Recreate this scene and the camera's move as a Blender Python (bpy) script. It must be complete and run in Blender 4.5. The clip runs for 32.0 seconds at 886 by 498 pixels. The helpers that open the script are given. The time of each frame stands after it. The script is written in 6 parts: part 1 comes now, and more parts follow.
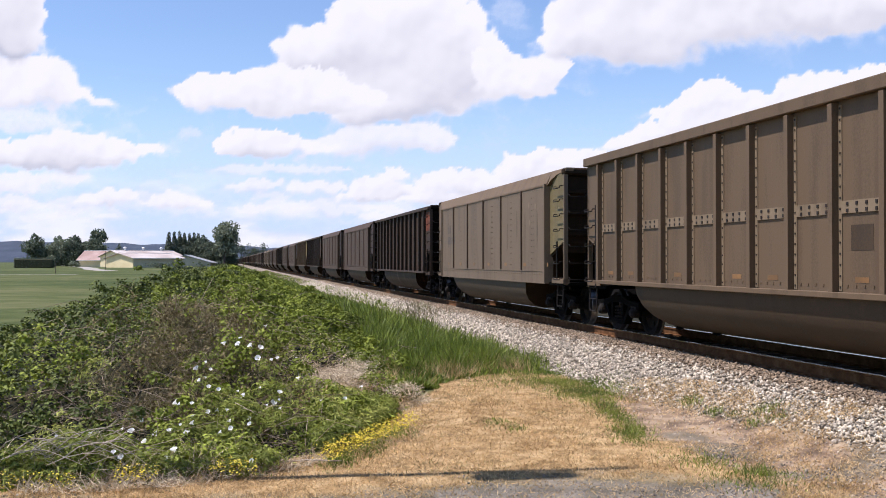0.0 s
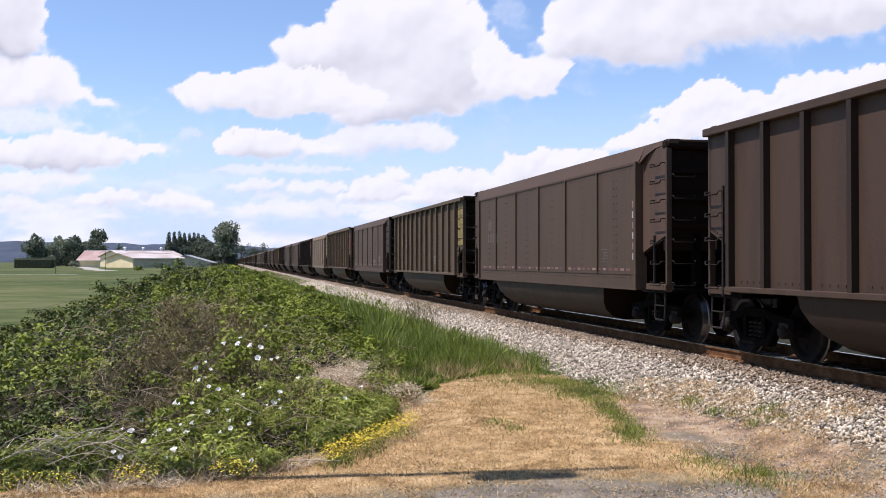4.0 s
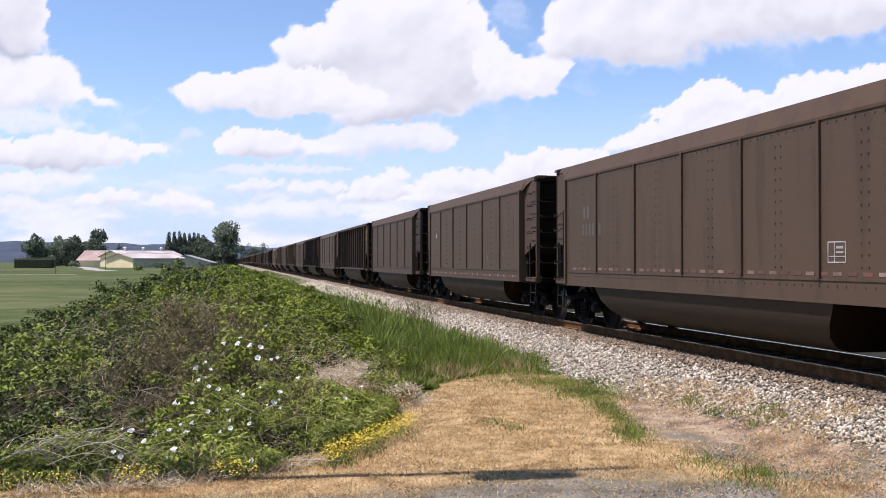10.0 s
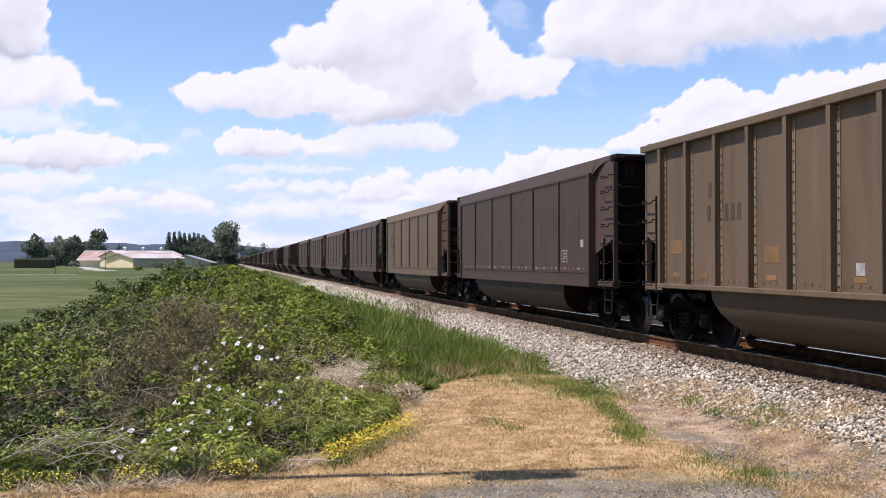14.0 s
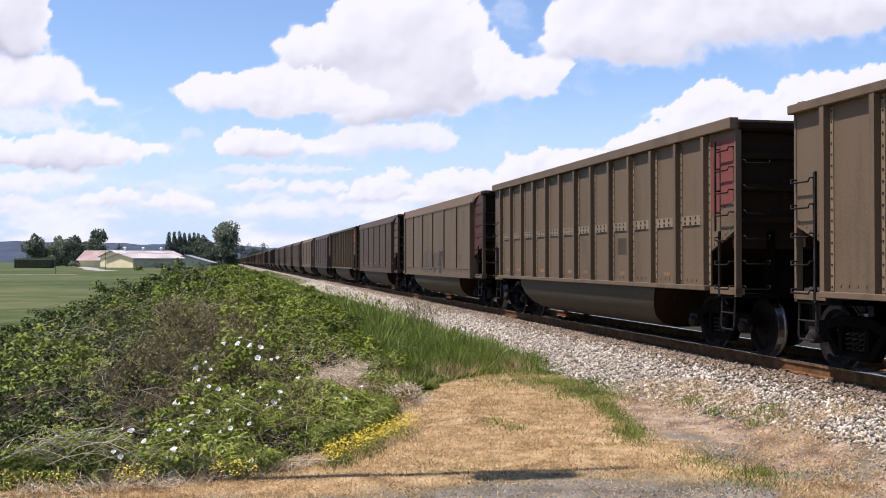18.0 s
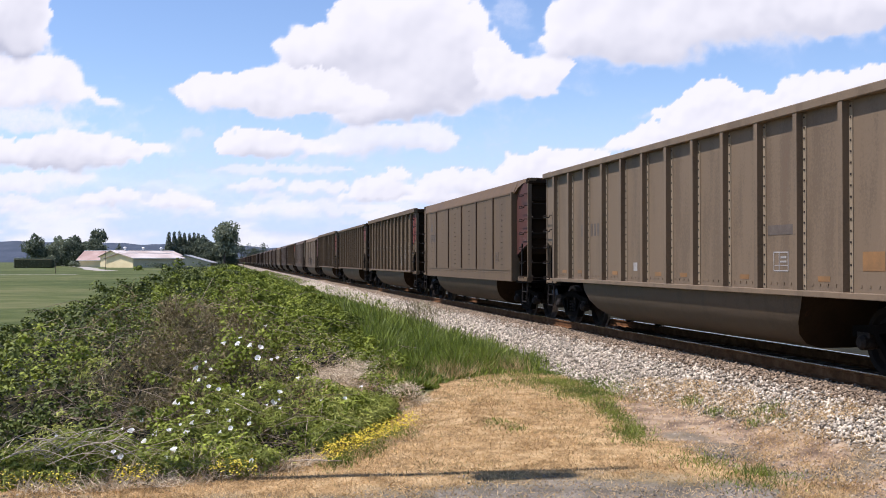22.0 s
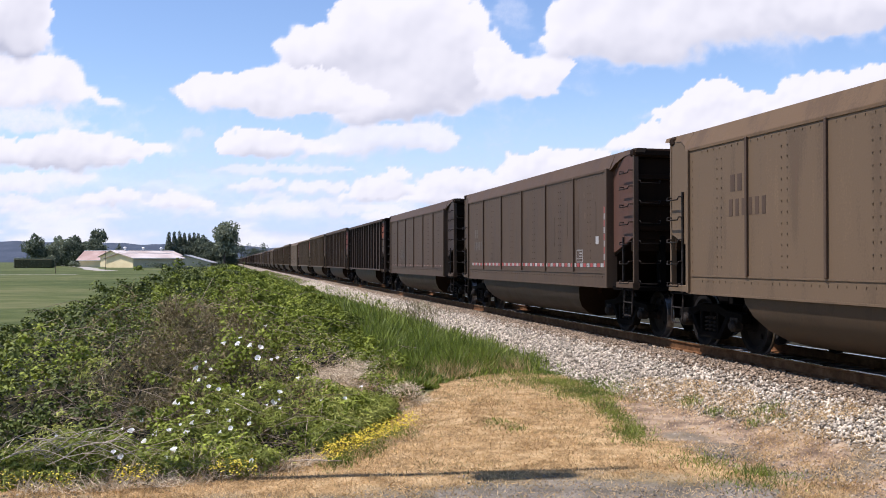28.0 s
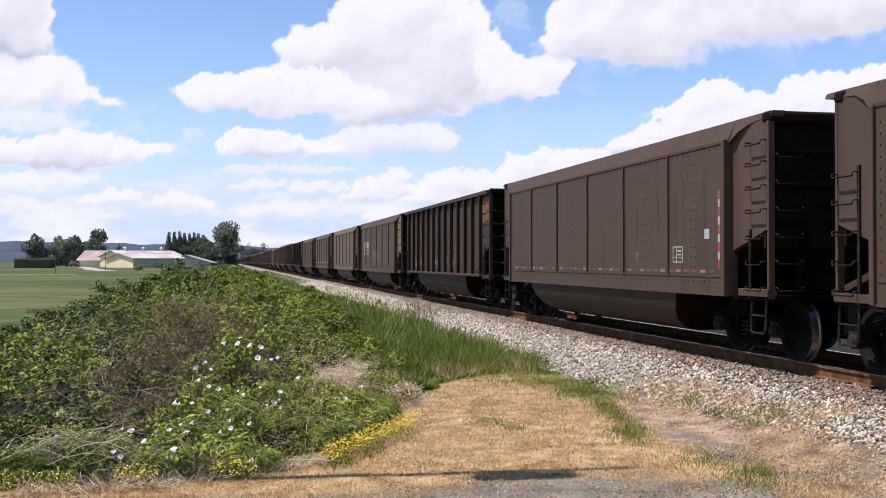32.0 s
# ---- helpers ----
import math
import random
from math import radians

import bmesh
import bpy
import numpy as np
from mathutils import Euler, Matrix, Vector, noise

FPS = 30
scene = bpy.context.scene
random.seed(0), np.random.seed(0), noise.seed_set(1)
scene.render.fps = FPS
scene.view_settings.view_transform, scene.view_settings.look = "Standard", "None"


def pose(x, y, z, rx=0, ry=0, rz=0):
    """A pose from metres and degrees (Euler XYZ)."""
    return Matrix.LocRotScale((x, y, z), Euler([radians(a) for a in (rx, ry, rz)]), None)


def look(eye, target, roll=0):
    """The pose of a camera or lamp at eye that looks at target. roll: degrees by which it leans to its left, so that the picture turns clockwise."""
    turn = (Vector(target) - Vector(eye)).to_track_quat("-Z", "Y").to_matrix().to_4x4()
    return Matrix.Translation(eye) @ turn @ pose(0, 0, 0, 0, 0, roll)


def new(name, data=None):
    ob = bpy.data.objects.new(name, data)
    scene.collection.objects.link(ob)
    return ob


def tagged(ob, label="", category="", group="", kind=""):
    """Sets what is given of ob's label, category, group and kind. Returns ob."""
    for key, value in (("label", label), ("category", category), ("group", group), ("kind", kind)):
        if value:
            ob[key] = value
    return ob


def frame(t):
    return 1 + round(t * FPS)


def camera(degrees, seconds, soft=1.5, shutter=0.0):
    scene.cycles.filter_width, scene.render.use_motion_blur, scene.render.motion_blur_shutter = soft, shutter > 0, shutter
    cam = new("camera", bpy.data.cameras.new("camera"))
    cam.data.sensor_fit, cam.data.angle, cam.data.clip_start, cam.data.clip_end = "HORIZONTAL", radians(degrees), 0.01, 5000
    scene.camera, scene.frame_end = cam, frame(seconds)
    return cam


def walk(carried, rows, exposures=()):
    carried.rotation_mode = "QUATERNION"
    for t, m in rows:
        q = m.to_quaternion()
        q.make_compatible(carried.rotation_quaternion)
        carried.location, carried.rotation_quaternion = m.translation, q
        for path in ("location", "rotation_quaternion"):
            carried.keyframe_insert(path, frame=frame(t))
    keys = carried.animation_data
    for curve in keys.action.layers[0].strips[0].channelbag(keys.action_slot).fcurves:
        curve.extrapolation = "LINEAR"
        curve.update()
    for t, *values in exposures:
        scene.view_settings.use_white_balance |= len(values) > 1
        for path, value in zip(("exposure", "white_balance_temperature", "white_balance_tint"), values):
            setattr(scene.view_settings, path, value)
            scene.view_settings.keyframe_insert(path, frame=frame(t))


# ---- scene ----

# ---- camera: stands still on a tripod beside the track ----
EYE = (0.0, 0.0, 2.1)
cam = camera(46.9, 32.0, soft=0.95)
CAM_POSE = pose(*EYE, 90.7, 0, 0)
walk(cam, [(0, CAM_POSE), (32, CAM_POSE)], exposures=[(0, 0.38, 6130, 20), (32, 0.38, 6130, 20)])

# ---- daylight: high sun on the left, broken cloud ----
SUN_EL, SUN_DIR = 63.0, Vector((-0.991, -0.134, 0)).normalized()
world = bpy.data.worlds.new("sky")
scene.world = world
world.use_nodes = True
wn, wl = world.node_tree.nodes, world.node_tree.links
sky = wn.new("ShaderNodeTexSky")
sky.sky_type, sky.sun_disc = "NISHITA", False
sky.sun_elevation, sky.sun_rotation = radians(SUN_EL), math.atan2(SUN_DIR.x, SUN_DIR.y)
sky.air_density, sky.dust_density, sky.ozone_density = 1.0, 0.05, 3.4
wl.new(sky.outputs[0], wn["Background"].inputs[0])
wn["Background"].inputs[1].default_value = 0.119
sun = new("sun", bpy.data.lights.new("sun", "SUN"))
sun.data.energy, sun.data.angle, sun.data.color = 5.0, radians(0.55), (1.0, 0.95, 0.87)
sun.matrix_world = look(SUN_DIR * 60 + Vector((0, 0, 60 * math.tan(radians(SUN_EL)))), (0, 0, 0))

# the track's own axes: x to its right, y along it, away from the camera
TRACK = pose(0, 0, 0, 0, 0, 11.83)
MID = 9.16          # the track's middle, from the camera
RAIL = 0.60         # top of rail
PITCH = 16.18       # length of a car over its couplers


# ---- materials ----
def mat(name, colours, rough=0.7, scale=3.0, stretch=(1, 1, 1), bump=0.15, fine=40.0, metal=0.0, rand=0.0,
        island=0.0, spec=0.4, coords="Object", trans=0.0, contrast=0.25):
    """Colours mixed by coarse and fine noise; rand and island vary the brightness from object to object and piece to piece."""
    m = bpy.data.materials.new(name)
    m.use_nodes = True
    n, l = m.node_tree.nodes, m.node_tree.links
    b = n["Principled BSDF"]
    tc, info, mp = n.new("ShaderNodeTexCoord"), n.new("ShaderNodeObjectInfo"), n.new("ShaderNodeMapping")
    mp.inputs["Scale"].default_value = stretch
    off = n.new("ShaderNodeVectorMath")
    off.operation = "MULTIPLY_ADD"
    off.inputs[1].default_value = (1, 1, 1)
    mul = n.new("ShaderNodeMath")
    mul.operation = "MULTIPLY"
    mul.inputs[1].default_value = 57.0
    l.new(info.outputs["Random"], mul.inputs[0])
    l.new(tc.outputs[coords], off.inputs[0])
    l.new(mul.outputs[0], off.inputs[2])
    l.new(off.outputs[0], mp.inputs[0])
    big, small = n.new("ShaderNodeTexNoise"), n.new("ShaderNodeTexNoise")
    big.inputs["Scale"].default_value, big.inputs["Detail"].default_value = scale, 6
    small.inputs["Scale"].default_value, small.inputs["Detail"].default_value = fine, 4
    l.new(mp.outputs[0], big.inputs[0])
    l.new(off.outputs[0], small.inputs[0])
    mixf = n.new("ShaderNodeMath")
    mixf.operation = "MULTIPLY_ADD"
    mixf.inputs[1].default_value = 0.35
    l.new(small.outputs[0], mixf.inputs[0])
    l.new(big.outputs[0], mixf.inputs[2])
    ramp = n.new("ShaderNodeValToRGB")
    el = ramp.color_ramp.elements
    k = len(colours)
    lo, hi = 0.675 - contrast, 0.675 + contrast
    while len(el) < k:
        el.new(0.5)
    for i, c in enumerate(colours):
        el[i].position = lo + (hi - lo) * i / max(1, k - 1)
        el[i].color = (*c, 1)
    l.new(mixf.outputs[0], ramp.inputs[0])
    col = ramp.outputs[0]
    if rand or island:
        hsv, add = n.new("ShaderNodeHueSaturation"), n.new("ShaderNodeMath")
        add.operation = "MULTIPLY_ADD"
        amount = rand or island
        add.inputs[1].default_value, add.inputs[2].default_value = 2 * amount, 1 - amount
        if island:
            geo = n.new("ShaderNodeNewGeometry")
            l.new(geo.outputs["Random Per Island"], add.inputs[0])
        else:
            l.new(info.outputs["Random"], add.inputs[0])
        l.new(add.outputs[0], hsv.inputs["Value"])
        l.new(col, hsv.inputs["Color"])
        col = hsv.outputs[0]
    l.new(col, b.inputs["Base Color"])
    b.inputs["Metallic"].default_value, b.inputs["Specular IOR Level"].default_value = metal, spec
    rr = n.new("ShaderNodeMapRange")
    rr.inputs[3].default_value, rr.inputs[4].default_value = max(0.05, rough - 0.12), min(1, rough + 0.12)
    l.new(big.outputs[0], rr.inputs[0])
    l.new(rr.outputs[0], b.inputs["Roughness"])
    if bump:
        bp = n.new("ShaderNodeBump")
        bp.inputs["Strength"].default_value, bp.inputs["Distance"].default_value = bump, 0.02
        l.new(small.outputs[0], bp.inputs["Height"])
        l.new(bp.outputs[0], b.inputs["Normal"])
    if trans:
        t = n.new("ShaderNodeBsdfTranslucent")
        l.new(col, t.inputs[0])
        mx = n.new("ShaderNodeMixShader")
        mx.inputs[0].default_value = trans
        l.new(b.outputs[0], mx.inputs[1])
        l.new(t.outputs[0], mx.inputs[2])
        l.new(mx.outputs[0], n["Material Output"].inputs[0])
    return m


def paint(name, c, rust=(0.13, 0.06, 0.035), spec=0.22):
    """Dusty car paint: rain streaks down the sheet, grime and a little rust."""
    d = tuple(v * 0.78 for v in c)
    h = tuple(min(1, v * 1.22) for v in c)
    r = tuple(0.75 * v + 0.25 * q for v, q in zip(d, rust))
    return mat(name, [r, d, c, c, h], rough=0.62, scale=1.3, stretch=(2.2, 2.2, 0.28), bump=0.08, fine=28, spec=spec, contrast=0.28)


TONE = {"grey": (0.081, 0.052, 0.032), "brown": (0.078, 0.050, 0.032), "tan": (0.127, 0.086, 0.050), "light": (0.163, 0.118, 0.075),
        "warm": (0.0735, 0.0465, 0.029), "black": (0.027, 0.020, 0.016), "olive": (0.099, 0.067, 0.039), "dusk": (0.061, 0.039, 0.026), "umber": (0.054, 0.033, 0.021)}
PAINT = {k: paint("%s_paint" % k, c) for k, c in TONE.items()}
# body colour halved: shade on the tub's rounded underside is put into it
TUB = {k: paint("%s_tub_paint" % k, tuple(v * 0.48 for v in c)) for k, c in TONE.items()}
BAND = {k: paint("%s_top_band" % k, tuple(v * f for v, f in zip(c, (0.95, 0.88, 0.78)))) for k, c in TONE.items()}
# car and tub ends: the shade they stand in is put into the paint colour
SHADED_END = {k: paint("%s_sooty_end" % k, tuple(v * f for v, f in zip(c, (0.19, 0.165, 0.15))), spec=0.05) for k, c in TONE.items()}
TRIM = {k: paint("%s_dusty_flange" % k, tuple(v * f for v, f in zip(c, (1.6, 1.75, 1.85)))) for k, c in TONE.items()}
RIVET = {k: paint("%s_grimy_rivet" % k, tuple(v * 0.68 for v in c)) for k, c in TONE.items()}
WASH = {k: paint("%s_pale_overspray" % k, tuple(v * 1.3 for v in c)) for k, c in TONE.items()}
STREAK = {k: paint("%s_rain_streak" % k, tuple(v * 0.84 for v in c)) for k, c in TONE.items()}
# grimy steel made darker still: shade below the cars is in the colour
SHADED_GRIME = mat("shaded_grimy_steel", [(0.002, 0.0017, 0.0015), (0.004, 0.0034, 0.003), (0.008, 0.007, 0.006)], 0.95, 4, bump=0.2, spec=0.04)
PATCH = {
    "red": paint("faded_red_paint", (0.165, 0.048, 0.036)),
    "orange": paint("faded_orange_paint", (0.17, 0.05, 0.024)),
    "vivid": paint("bright_red_orange_paint", (0.31, 0.075, 0.042)),
    "yellow": paint("faded_yellow_paint", (0.27, 0.20, 0.07)),
    "ochre": paint("dull_ochre_paint", (0.19, 0.095, 0.032)),
    "amber": paint("faded_amber_paint", (0.185, 0.078, 0.027)),
    "mustard": paint("faded_mustard_paint", (0.155, 0.098, 0.024)),
    "rust": paint("dark_red_brown_paint", (0.085, 0.051, 0.035)),
    "dull": paint("dull_brown_paint", (0.05, 0.035, 0.029)),
}
BAY = {"red": paint("soot_dulled_red_paint", (0.088, 0.034, 0.026)), "orange": paint("soot_dulled_orange_paint", (0.09, 0.044, 0.030)), "yellow": paint("soot_dulled_yellow_paint", (0.175, 0.138, 0.065)), "ochre": paint("soot_dulled_ochre_paint", (0.115, 0.083, 0.046))}
WHITE_MARK = mat("worn_white_marking", [(0.24, 0.22, 0.195), (0.33, 0.31, 0.285), (0.42, 0.40, 0.37)], 0.6, 9, bump=0.05, rand=0.1)
FAINT_MARK = mat("faded_pale_marking", [(0.072, 0.054, 0.040), (0.094, 0.074, 0.057), (0.118, 0.096, 0.076)], 0.65, 9, bump=0.05)
WORN_MARK = mat("worn_pale_spray", [(0.13, 0.11, 0.09), (0.20, 0.175, 0.15), (0.28, 0.25, 0.22)], 0.65, 7, bump=0.05)
PINK_MARK = mat("faded_pink_reflector", [(0.14, 0.085, 0.065), (0.20, 0.125, 0.095), (0.26, 0.175, 0.135)], 0.5, 7, bump=0.0, rand=0.25)
DULL_MARK = mat("dull_red_reflector", [(0.085, 0.042, 0.03), (0.115, 0.05, 0.036), (0.15, 0.062, 0.046)], 0.6, 7, bump=0.0, rand=0.2)
RED_MARK = mat("red_reflector", [(0.24, 0.03, 0.025), (0.34, 0.05, 0.04)], 0.45, 7, bump=0.0, rand=0.1)
YELLOW_MARK = mat("faded_yellow_reflector", [(0.15, 0.082, 0.032), (0.25, 0.125, 0.042)], 0.6, 4, bump=0.0, rand=0.2)
WHEEL = mat("dark_wheel_steel", [(0.005, 0.0045, 0.004), (0.014, 0.011, 0.009)], 0.85, 8, bump=0.1, spec=0.15)
TREAD = mat("polished_wheel_tread", [(0.13, 0.115, 0.10), (0.27, 0.25, 0.23)], 0.42, 9, metal=1.0, bump=0.0)
RUST = mat("rusty_rail_steel", [(0.062, 0.027, 0.010), (0.125, 0.058, 0.024), (0.20, 0.102, 0.05)], 0.95, 6, bump=0.2, spec=0.1)
RAILTOP = mat("polished_rail_head", [(0.45, 0.44, 0.43), (0.62, 0.61, 0.6)], 0.25, 5, metal=1.0, bump=0.0)
TIE = mat("weathered_tie_wood", [(0.035, 0.027, 0.02), (0.09, 0.068, 0.052), (0.13, 0.105, 0.085)], 0.9, 5, (1, 6, 6), bump=0.4, rand=0.2)
STONE = mat("ballast_stone", [(0.20, 0.165, 0.12), (0.42, 0.36, 0.275), (0.62, 0.55, 0.435)], 0.9, 6, bump=0.3, fine=60, island=0.6)
BALLAST = mat("ballast_bed", [(0.06, 0.047, 0.032), (0.20, 0.16, 0.113), (0.40, 0.335, 0.245)], 0.95, 7, bump=1.0, fine=18, contrast=0.16)
SOIL = mat("dark_leaf_litter_soil", [(0.018, 0.02, 0.008), (0.035, 0.04, 0.016), (0.06, 0.05, 0.025)], 0.95, 2, bump=0.6)
LEAF = mat("bramble_leaf", [(0.068, 0.090, 0.010), (0.162, 0.198, 0.022), (0.30, 0.34, 0.052)], 0.65, 0.55, bump=0, island=0.36, trans=0.16, spec=0.18, contrast=0.17)
GRASS = mat("tall_green_grass", [(0.070, 0.104, 0.011), (0.152, 0.198, 0.023), (0.27, 0.31, 0.055)], 0.55, 1.2, bump=0, island=0.6, trans=0.26)
DRYGRASS = mat("dry_straw_grass", [(0.33, 0.21, 0.088), (0.54, 0.375, 0.18), (0.69, 0.53, 0.31)], 0.8, 2.2, bump=0, island=0.4, trans=0.35)
TWIG = mat("dead_bramble_cane", [(0.14, 0.095, 0.06), (0.28, 0.21, 0.145), (0.44, 0.36, 0.275)], 0.85, 3, bump=0.1, island=0.4)
PETAL = mat("white_bindweed_petal", [(0.90, 0.88, 0.82), (0.94, 0.92, 0.87)], 0.6, 5, bump=0, trans=0.3)
BUTTER = mat("yellow_buttercup_petal", [(0.70, 0.55, 0.03), (0.80, 0.66, 0.07)], 0.5, 5, bump=0, trans=0.2)
BARK = mat("tree_bark", [(0.05, 0.04, 0.03), (0.12, 0.095, 0.07)], 0.9, 3, bump=0.4)
# far trees: haze of the distance is put in as a paler leaf colour
FAR_LEAF = mat("hazed_tree_leaf", [(0.092, 0.112, 0.08), (0.135, 0.158, 0.108), (0.185, 0.21, 0.145)], 0.9, 0.25, bump=0, island=0.25, trans=0.3, spec=0.1)
# hills: the blue of the haze is mixed into the forest colour
FOREST = mat("haze_blue_forest", [(0.022, 0.034, 0.056), (0.036, 0.05, 0.076), (0.055, 0.07, 0.098)], 1.0, 0.02, bump=0, fine=0.2)


# ---- mesh building ----
class Shape:
    """Collects boxes, prisms and tubes into one mesh."""

    def __init__(self):
        self.v, self.f, self.s = [], [], []

    def add(self, v, f, slot=0):
        o = len(self.v)
        self.v += [tuple(p) for p in v]
        self.f += [tuple(i + o for i in q) for q in f]
        self.s += [slot] * len(f)
        return self

    def box(self, x0, x1, y0, y1, z0, z1, slot=0, m=None):
        v = [Vector((x, y, z)) for x in (x0, x1) for y in (y0, y1) for z in (z0, z1)]
        if m:
            v = [m @ p for p in v]
        return self.add(v, [(0, 1, 3, 2), (4, 6, 7, 5), (0, 4, 5, 1), (2, 3, 7, 6), (0, 2, 6, 4), (1, 5, 7, 3)], slot)

    def prism(self, outline, axis, a, b, slot=0):
        """A polygon carried along an axis from a to b; its corners are the other two coordinates in order."""
        def at(p, w):
            q = list(p)
            q.insert(axis, w)
            return q
        n = len(outline)
        v = [at(p, a) for p in outline] + [at(p, b) for p in outline]
        f = [tuple(range(n))[::-1], tuple(range(n, 2 * n))] + [(i, (i + 1) % n, n + (i + 1) % n, n + i) for i in range(n)]
        return self.add(v, f, slot)

    def tube(self, pts, r, sides=6, slot=0, taper=1.0):
        pts = [Vector(p) for p in pts]
        v, f = [], []
        for i, p in enumerate(pts):
            d = (pts[min(i + 1, len(pts) - 1)] - pts[max(i - 1, 0)]).normalized()
            side = d.cross(Vector((0.31, 0.17, 0.93)) if abs(d.z) < 0.9 else Vector((1, 0.1, 0))).normalized()
            up = side.cross(d)
            rr = r * (1 + (taper - 1) * i / max(1, len(pts) - 1))
            v += [p + (side * math.cos(a) + up * math.sin(a)) * rr for a in (2 * math.pi * k / sides for k in range(sides))]
        for i in range(len(pts) - 1):
            f += [(i * sides + k, i * sides + (k + 1) % sides, (i + 1) * sides + (k + 1) % sides, (i + 1) * sides + k) for k in range(sides)]
        f += [tuple(range(sides))[::-1], tuple(range((len(pts) - 1) * sides, len(pts) * sides))]
        return self.add(v, f, slot)

    def lathe(self, profile, axis_m, sides=24, slot=0):
        """A profile of (radius, along) turned about the x axis of axis_m."""
        v, f, n = [], [], len(profile)
        for k in range(sides):
            a = 2 * math.pi * k / sides
            v += [axis_m @ Vector((h, r * math.cos(a), r * math.sin(a))) for r, h in profile]
        for k in range(sides):
            q = (k + 1) % sides
            f += [(k * n + i, k * n + i + 1, q * n + i + 1, q * n + i) for i in range(n - 1)]
        return self.add(v, f, slot)

    def mesh(self, name, slots=1, bevel=0.0, smooth=False):
        me = bpy.data.meshes.new(name)
        me.from_pydata(self.v, [], self.f)
        for _ in range(slots):
            me.materials.append(None)
        me.polygons.foreach_set("material_index", self.s)
        bm = bmesh.new()
        bm.from_mesh(me)
        bmesh.ops.recalc_face_normals(bm, faces=bm.faces)
        if bevel:
            bmesh.ops.bevel(bm, geom=list(bm.edges), offset=bevel, segments=1, affect="EDGES")
        bm.to_mesh(me)
        bm.free()
        if smooth:
            me.polygons.foreach_set("use_smooth", [True] * len(me.polygons))
        return me


def place(name, me, mats, parent=None, m=None, label=""):
    """Links a mesh as an object, under a parent if there is one, with materials of its own."""
    ob = new(name, me)
    for slot, material in zip(ob.material_slots, mats if isinstance(mats, (list, tuple)) else [mats]):
        slot.link = "OBJECT"
        slot.material = material
    if parent:
        ob.parent = parent
    if m:
        ob.matrix_basis = m
    return tagged(ob, label) if label else ob


def stuff(name, verts, faces, material, label, category, m=None, smooth=False, kind="stuff"):
    """One mesh of uncountable pieces, from arrays."""
    me = bpy.data.meshes.new(name)
    verts, faces = np.asarray(verts, dtype=np.float32), np.asarray(faces, dtype=np.int32)
    me.vertices.add(len(verts))
    me.vertices.foreach_set("co", verts.ravel())
    k = faces.shape[1]
    me.loops.add(faces.size)
    me.loops.foreach_set("vertex_index", faces.ravel())
    me.polygons.add(len(faces))
    me.polygons.foreach_set("loop_start", np.arange(0, faces.size, k, dtype=np.int32))
    me.update(calc_edges=True)
    me.validate()
    if smooth:
        me.polygons.foreach_set("use_smooth", [True] * len(me.polygons))
    me.materials.append(material)
    ob = new(name, me)
    if m:
        ob.matrix_basis = m
    return tagged(ob, label, category, kind=kind)


def scatter(base_v, base_f, pos, rot, size):
    """Copies of one small piece at many places: arrays of positions (n,3), rotations (n,3,3) and sizes (n,) or (n,3)."""
    base_v = np.asarray(base_v, float)
    size = np.asarray(size, float)
    size = size[:, None, None] if size.ndim == 1 else size[:, None, :]
    v = np.einsum("nij,nkj->nki", rot, base_v[None] * size) + pos[:, None, :]
    f = np.asarray(base_f)[None] + (np.arange(len(pos)) * len(base_v))[:, None, None]
    return v.reshape(-1, 3), f.reshape(-1, len(base_f[0]))


def turns(rng, n, tilt):
    """Random rotations: any heading, leaning up to tilt degrees."""
    a, b, c = rng.uniform(0, 2 * np.pi, n), np.radians(rng.uniform(-tilt, tilt, n)), np.radians(rng.uniform(-tilt, tilt, n))
    z, o = np.zeros(n), np.ones(n)
    rz = np.array([[np.cos(a), -np.sin(a), z], [np.sin(a), np.cos(a), z], [z, z, o]]).transpose(2, 0, 1)
    rx = np.array([[o, z, z], [z, np.cos(b), -np.sin(b)], [z, np.sin(b), np.cos(b)]]).transpose(2, 0, 1)
    ry = np.array([[np.cos(c), z, np.sin(c)], [z, o, z], [-np.sin(c), z, np.cos(c)]]).transpose(2, 0, 1)
    return rz @ rx @ ry


def to_track(x, y):
    """World x, y as (right of the camera, along) in the track's axes."""
    a = radians(11.83)
    return x * math.cos(a) + y * math.sin(a), -x * math.sin(a) + y * math.cos(a)


def from_track(v, u):
    a = radians(11.83)
    return v * np.cos(a) - u * np.sin(a), v * np.sin(a) + u * np.cos(a)


# ---- the track ----
def rail_profile(x):
    return [(x - 0.07, -0.185), (x + 0.07, -0.185), (x + 0.07, -0.17), (x + 0.012, -0.15), (x + 0.012, -0.045), (x + 0.036, -0.035),
            (x + 0.036, -0.006), (x - 0.036, -0.006), (x - 0.036, -0.035), (x - 0.012, -0.045), (x - 0.012, -0.15), (x - 0.07, -0.17)]


for sx in (-1, 1):
    s = Shape()
    x = sx * 0.752
    s.prism(rail_profile(x), 1, -700, 1700)
    s.box(x - 0.034, x + 0.034, -700, 1700, -0.0058, 0.0, 1)
    rail = place("rail", s.mesh("rail", 2), [RUST, RAILTOP], m=TRACK @ pose(MID, 0, RAIL))
    tagged(rail, "rusty steel rail with a polished running top", "rail", "rails of the track", "structure")

# ballast bed: a low bank with sloping shoulders
s = Shape()
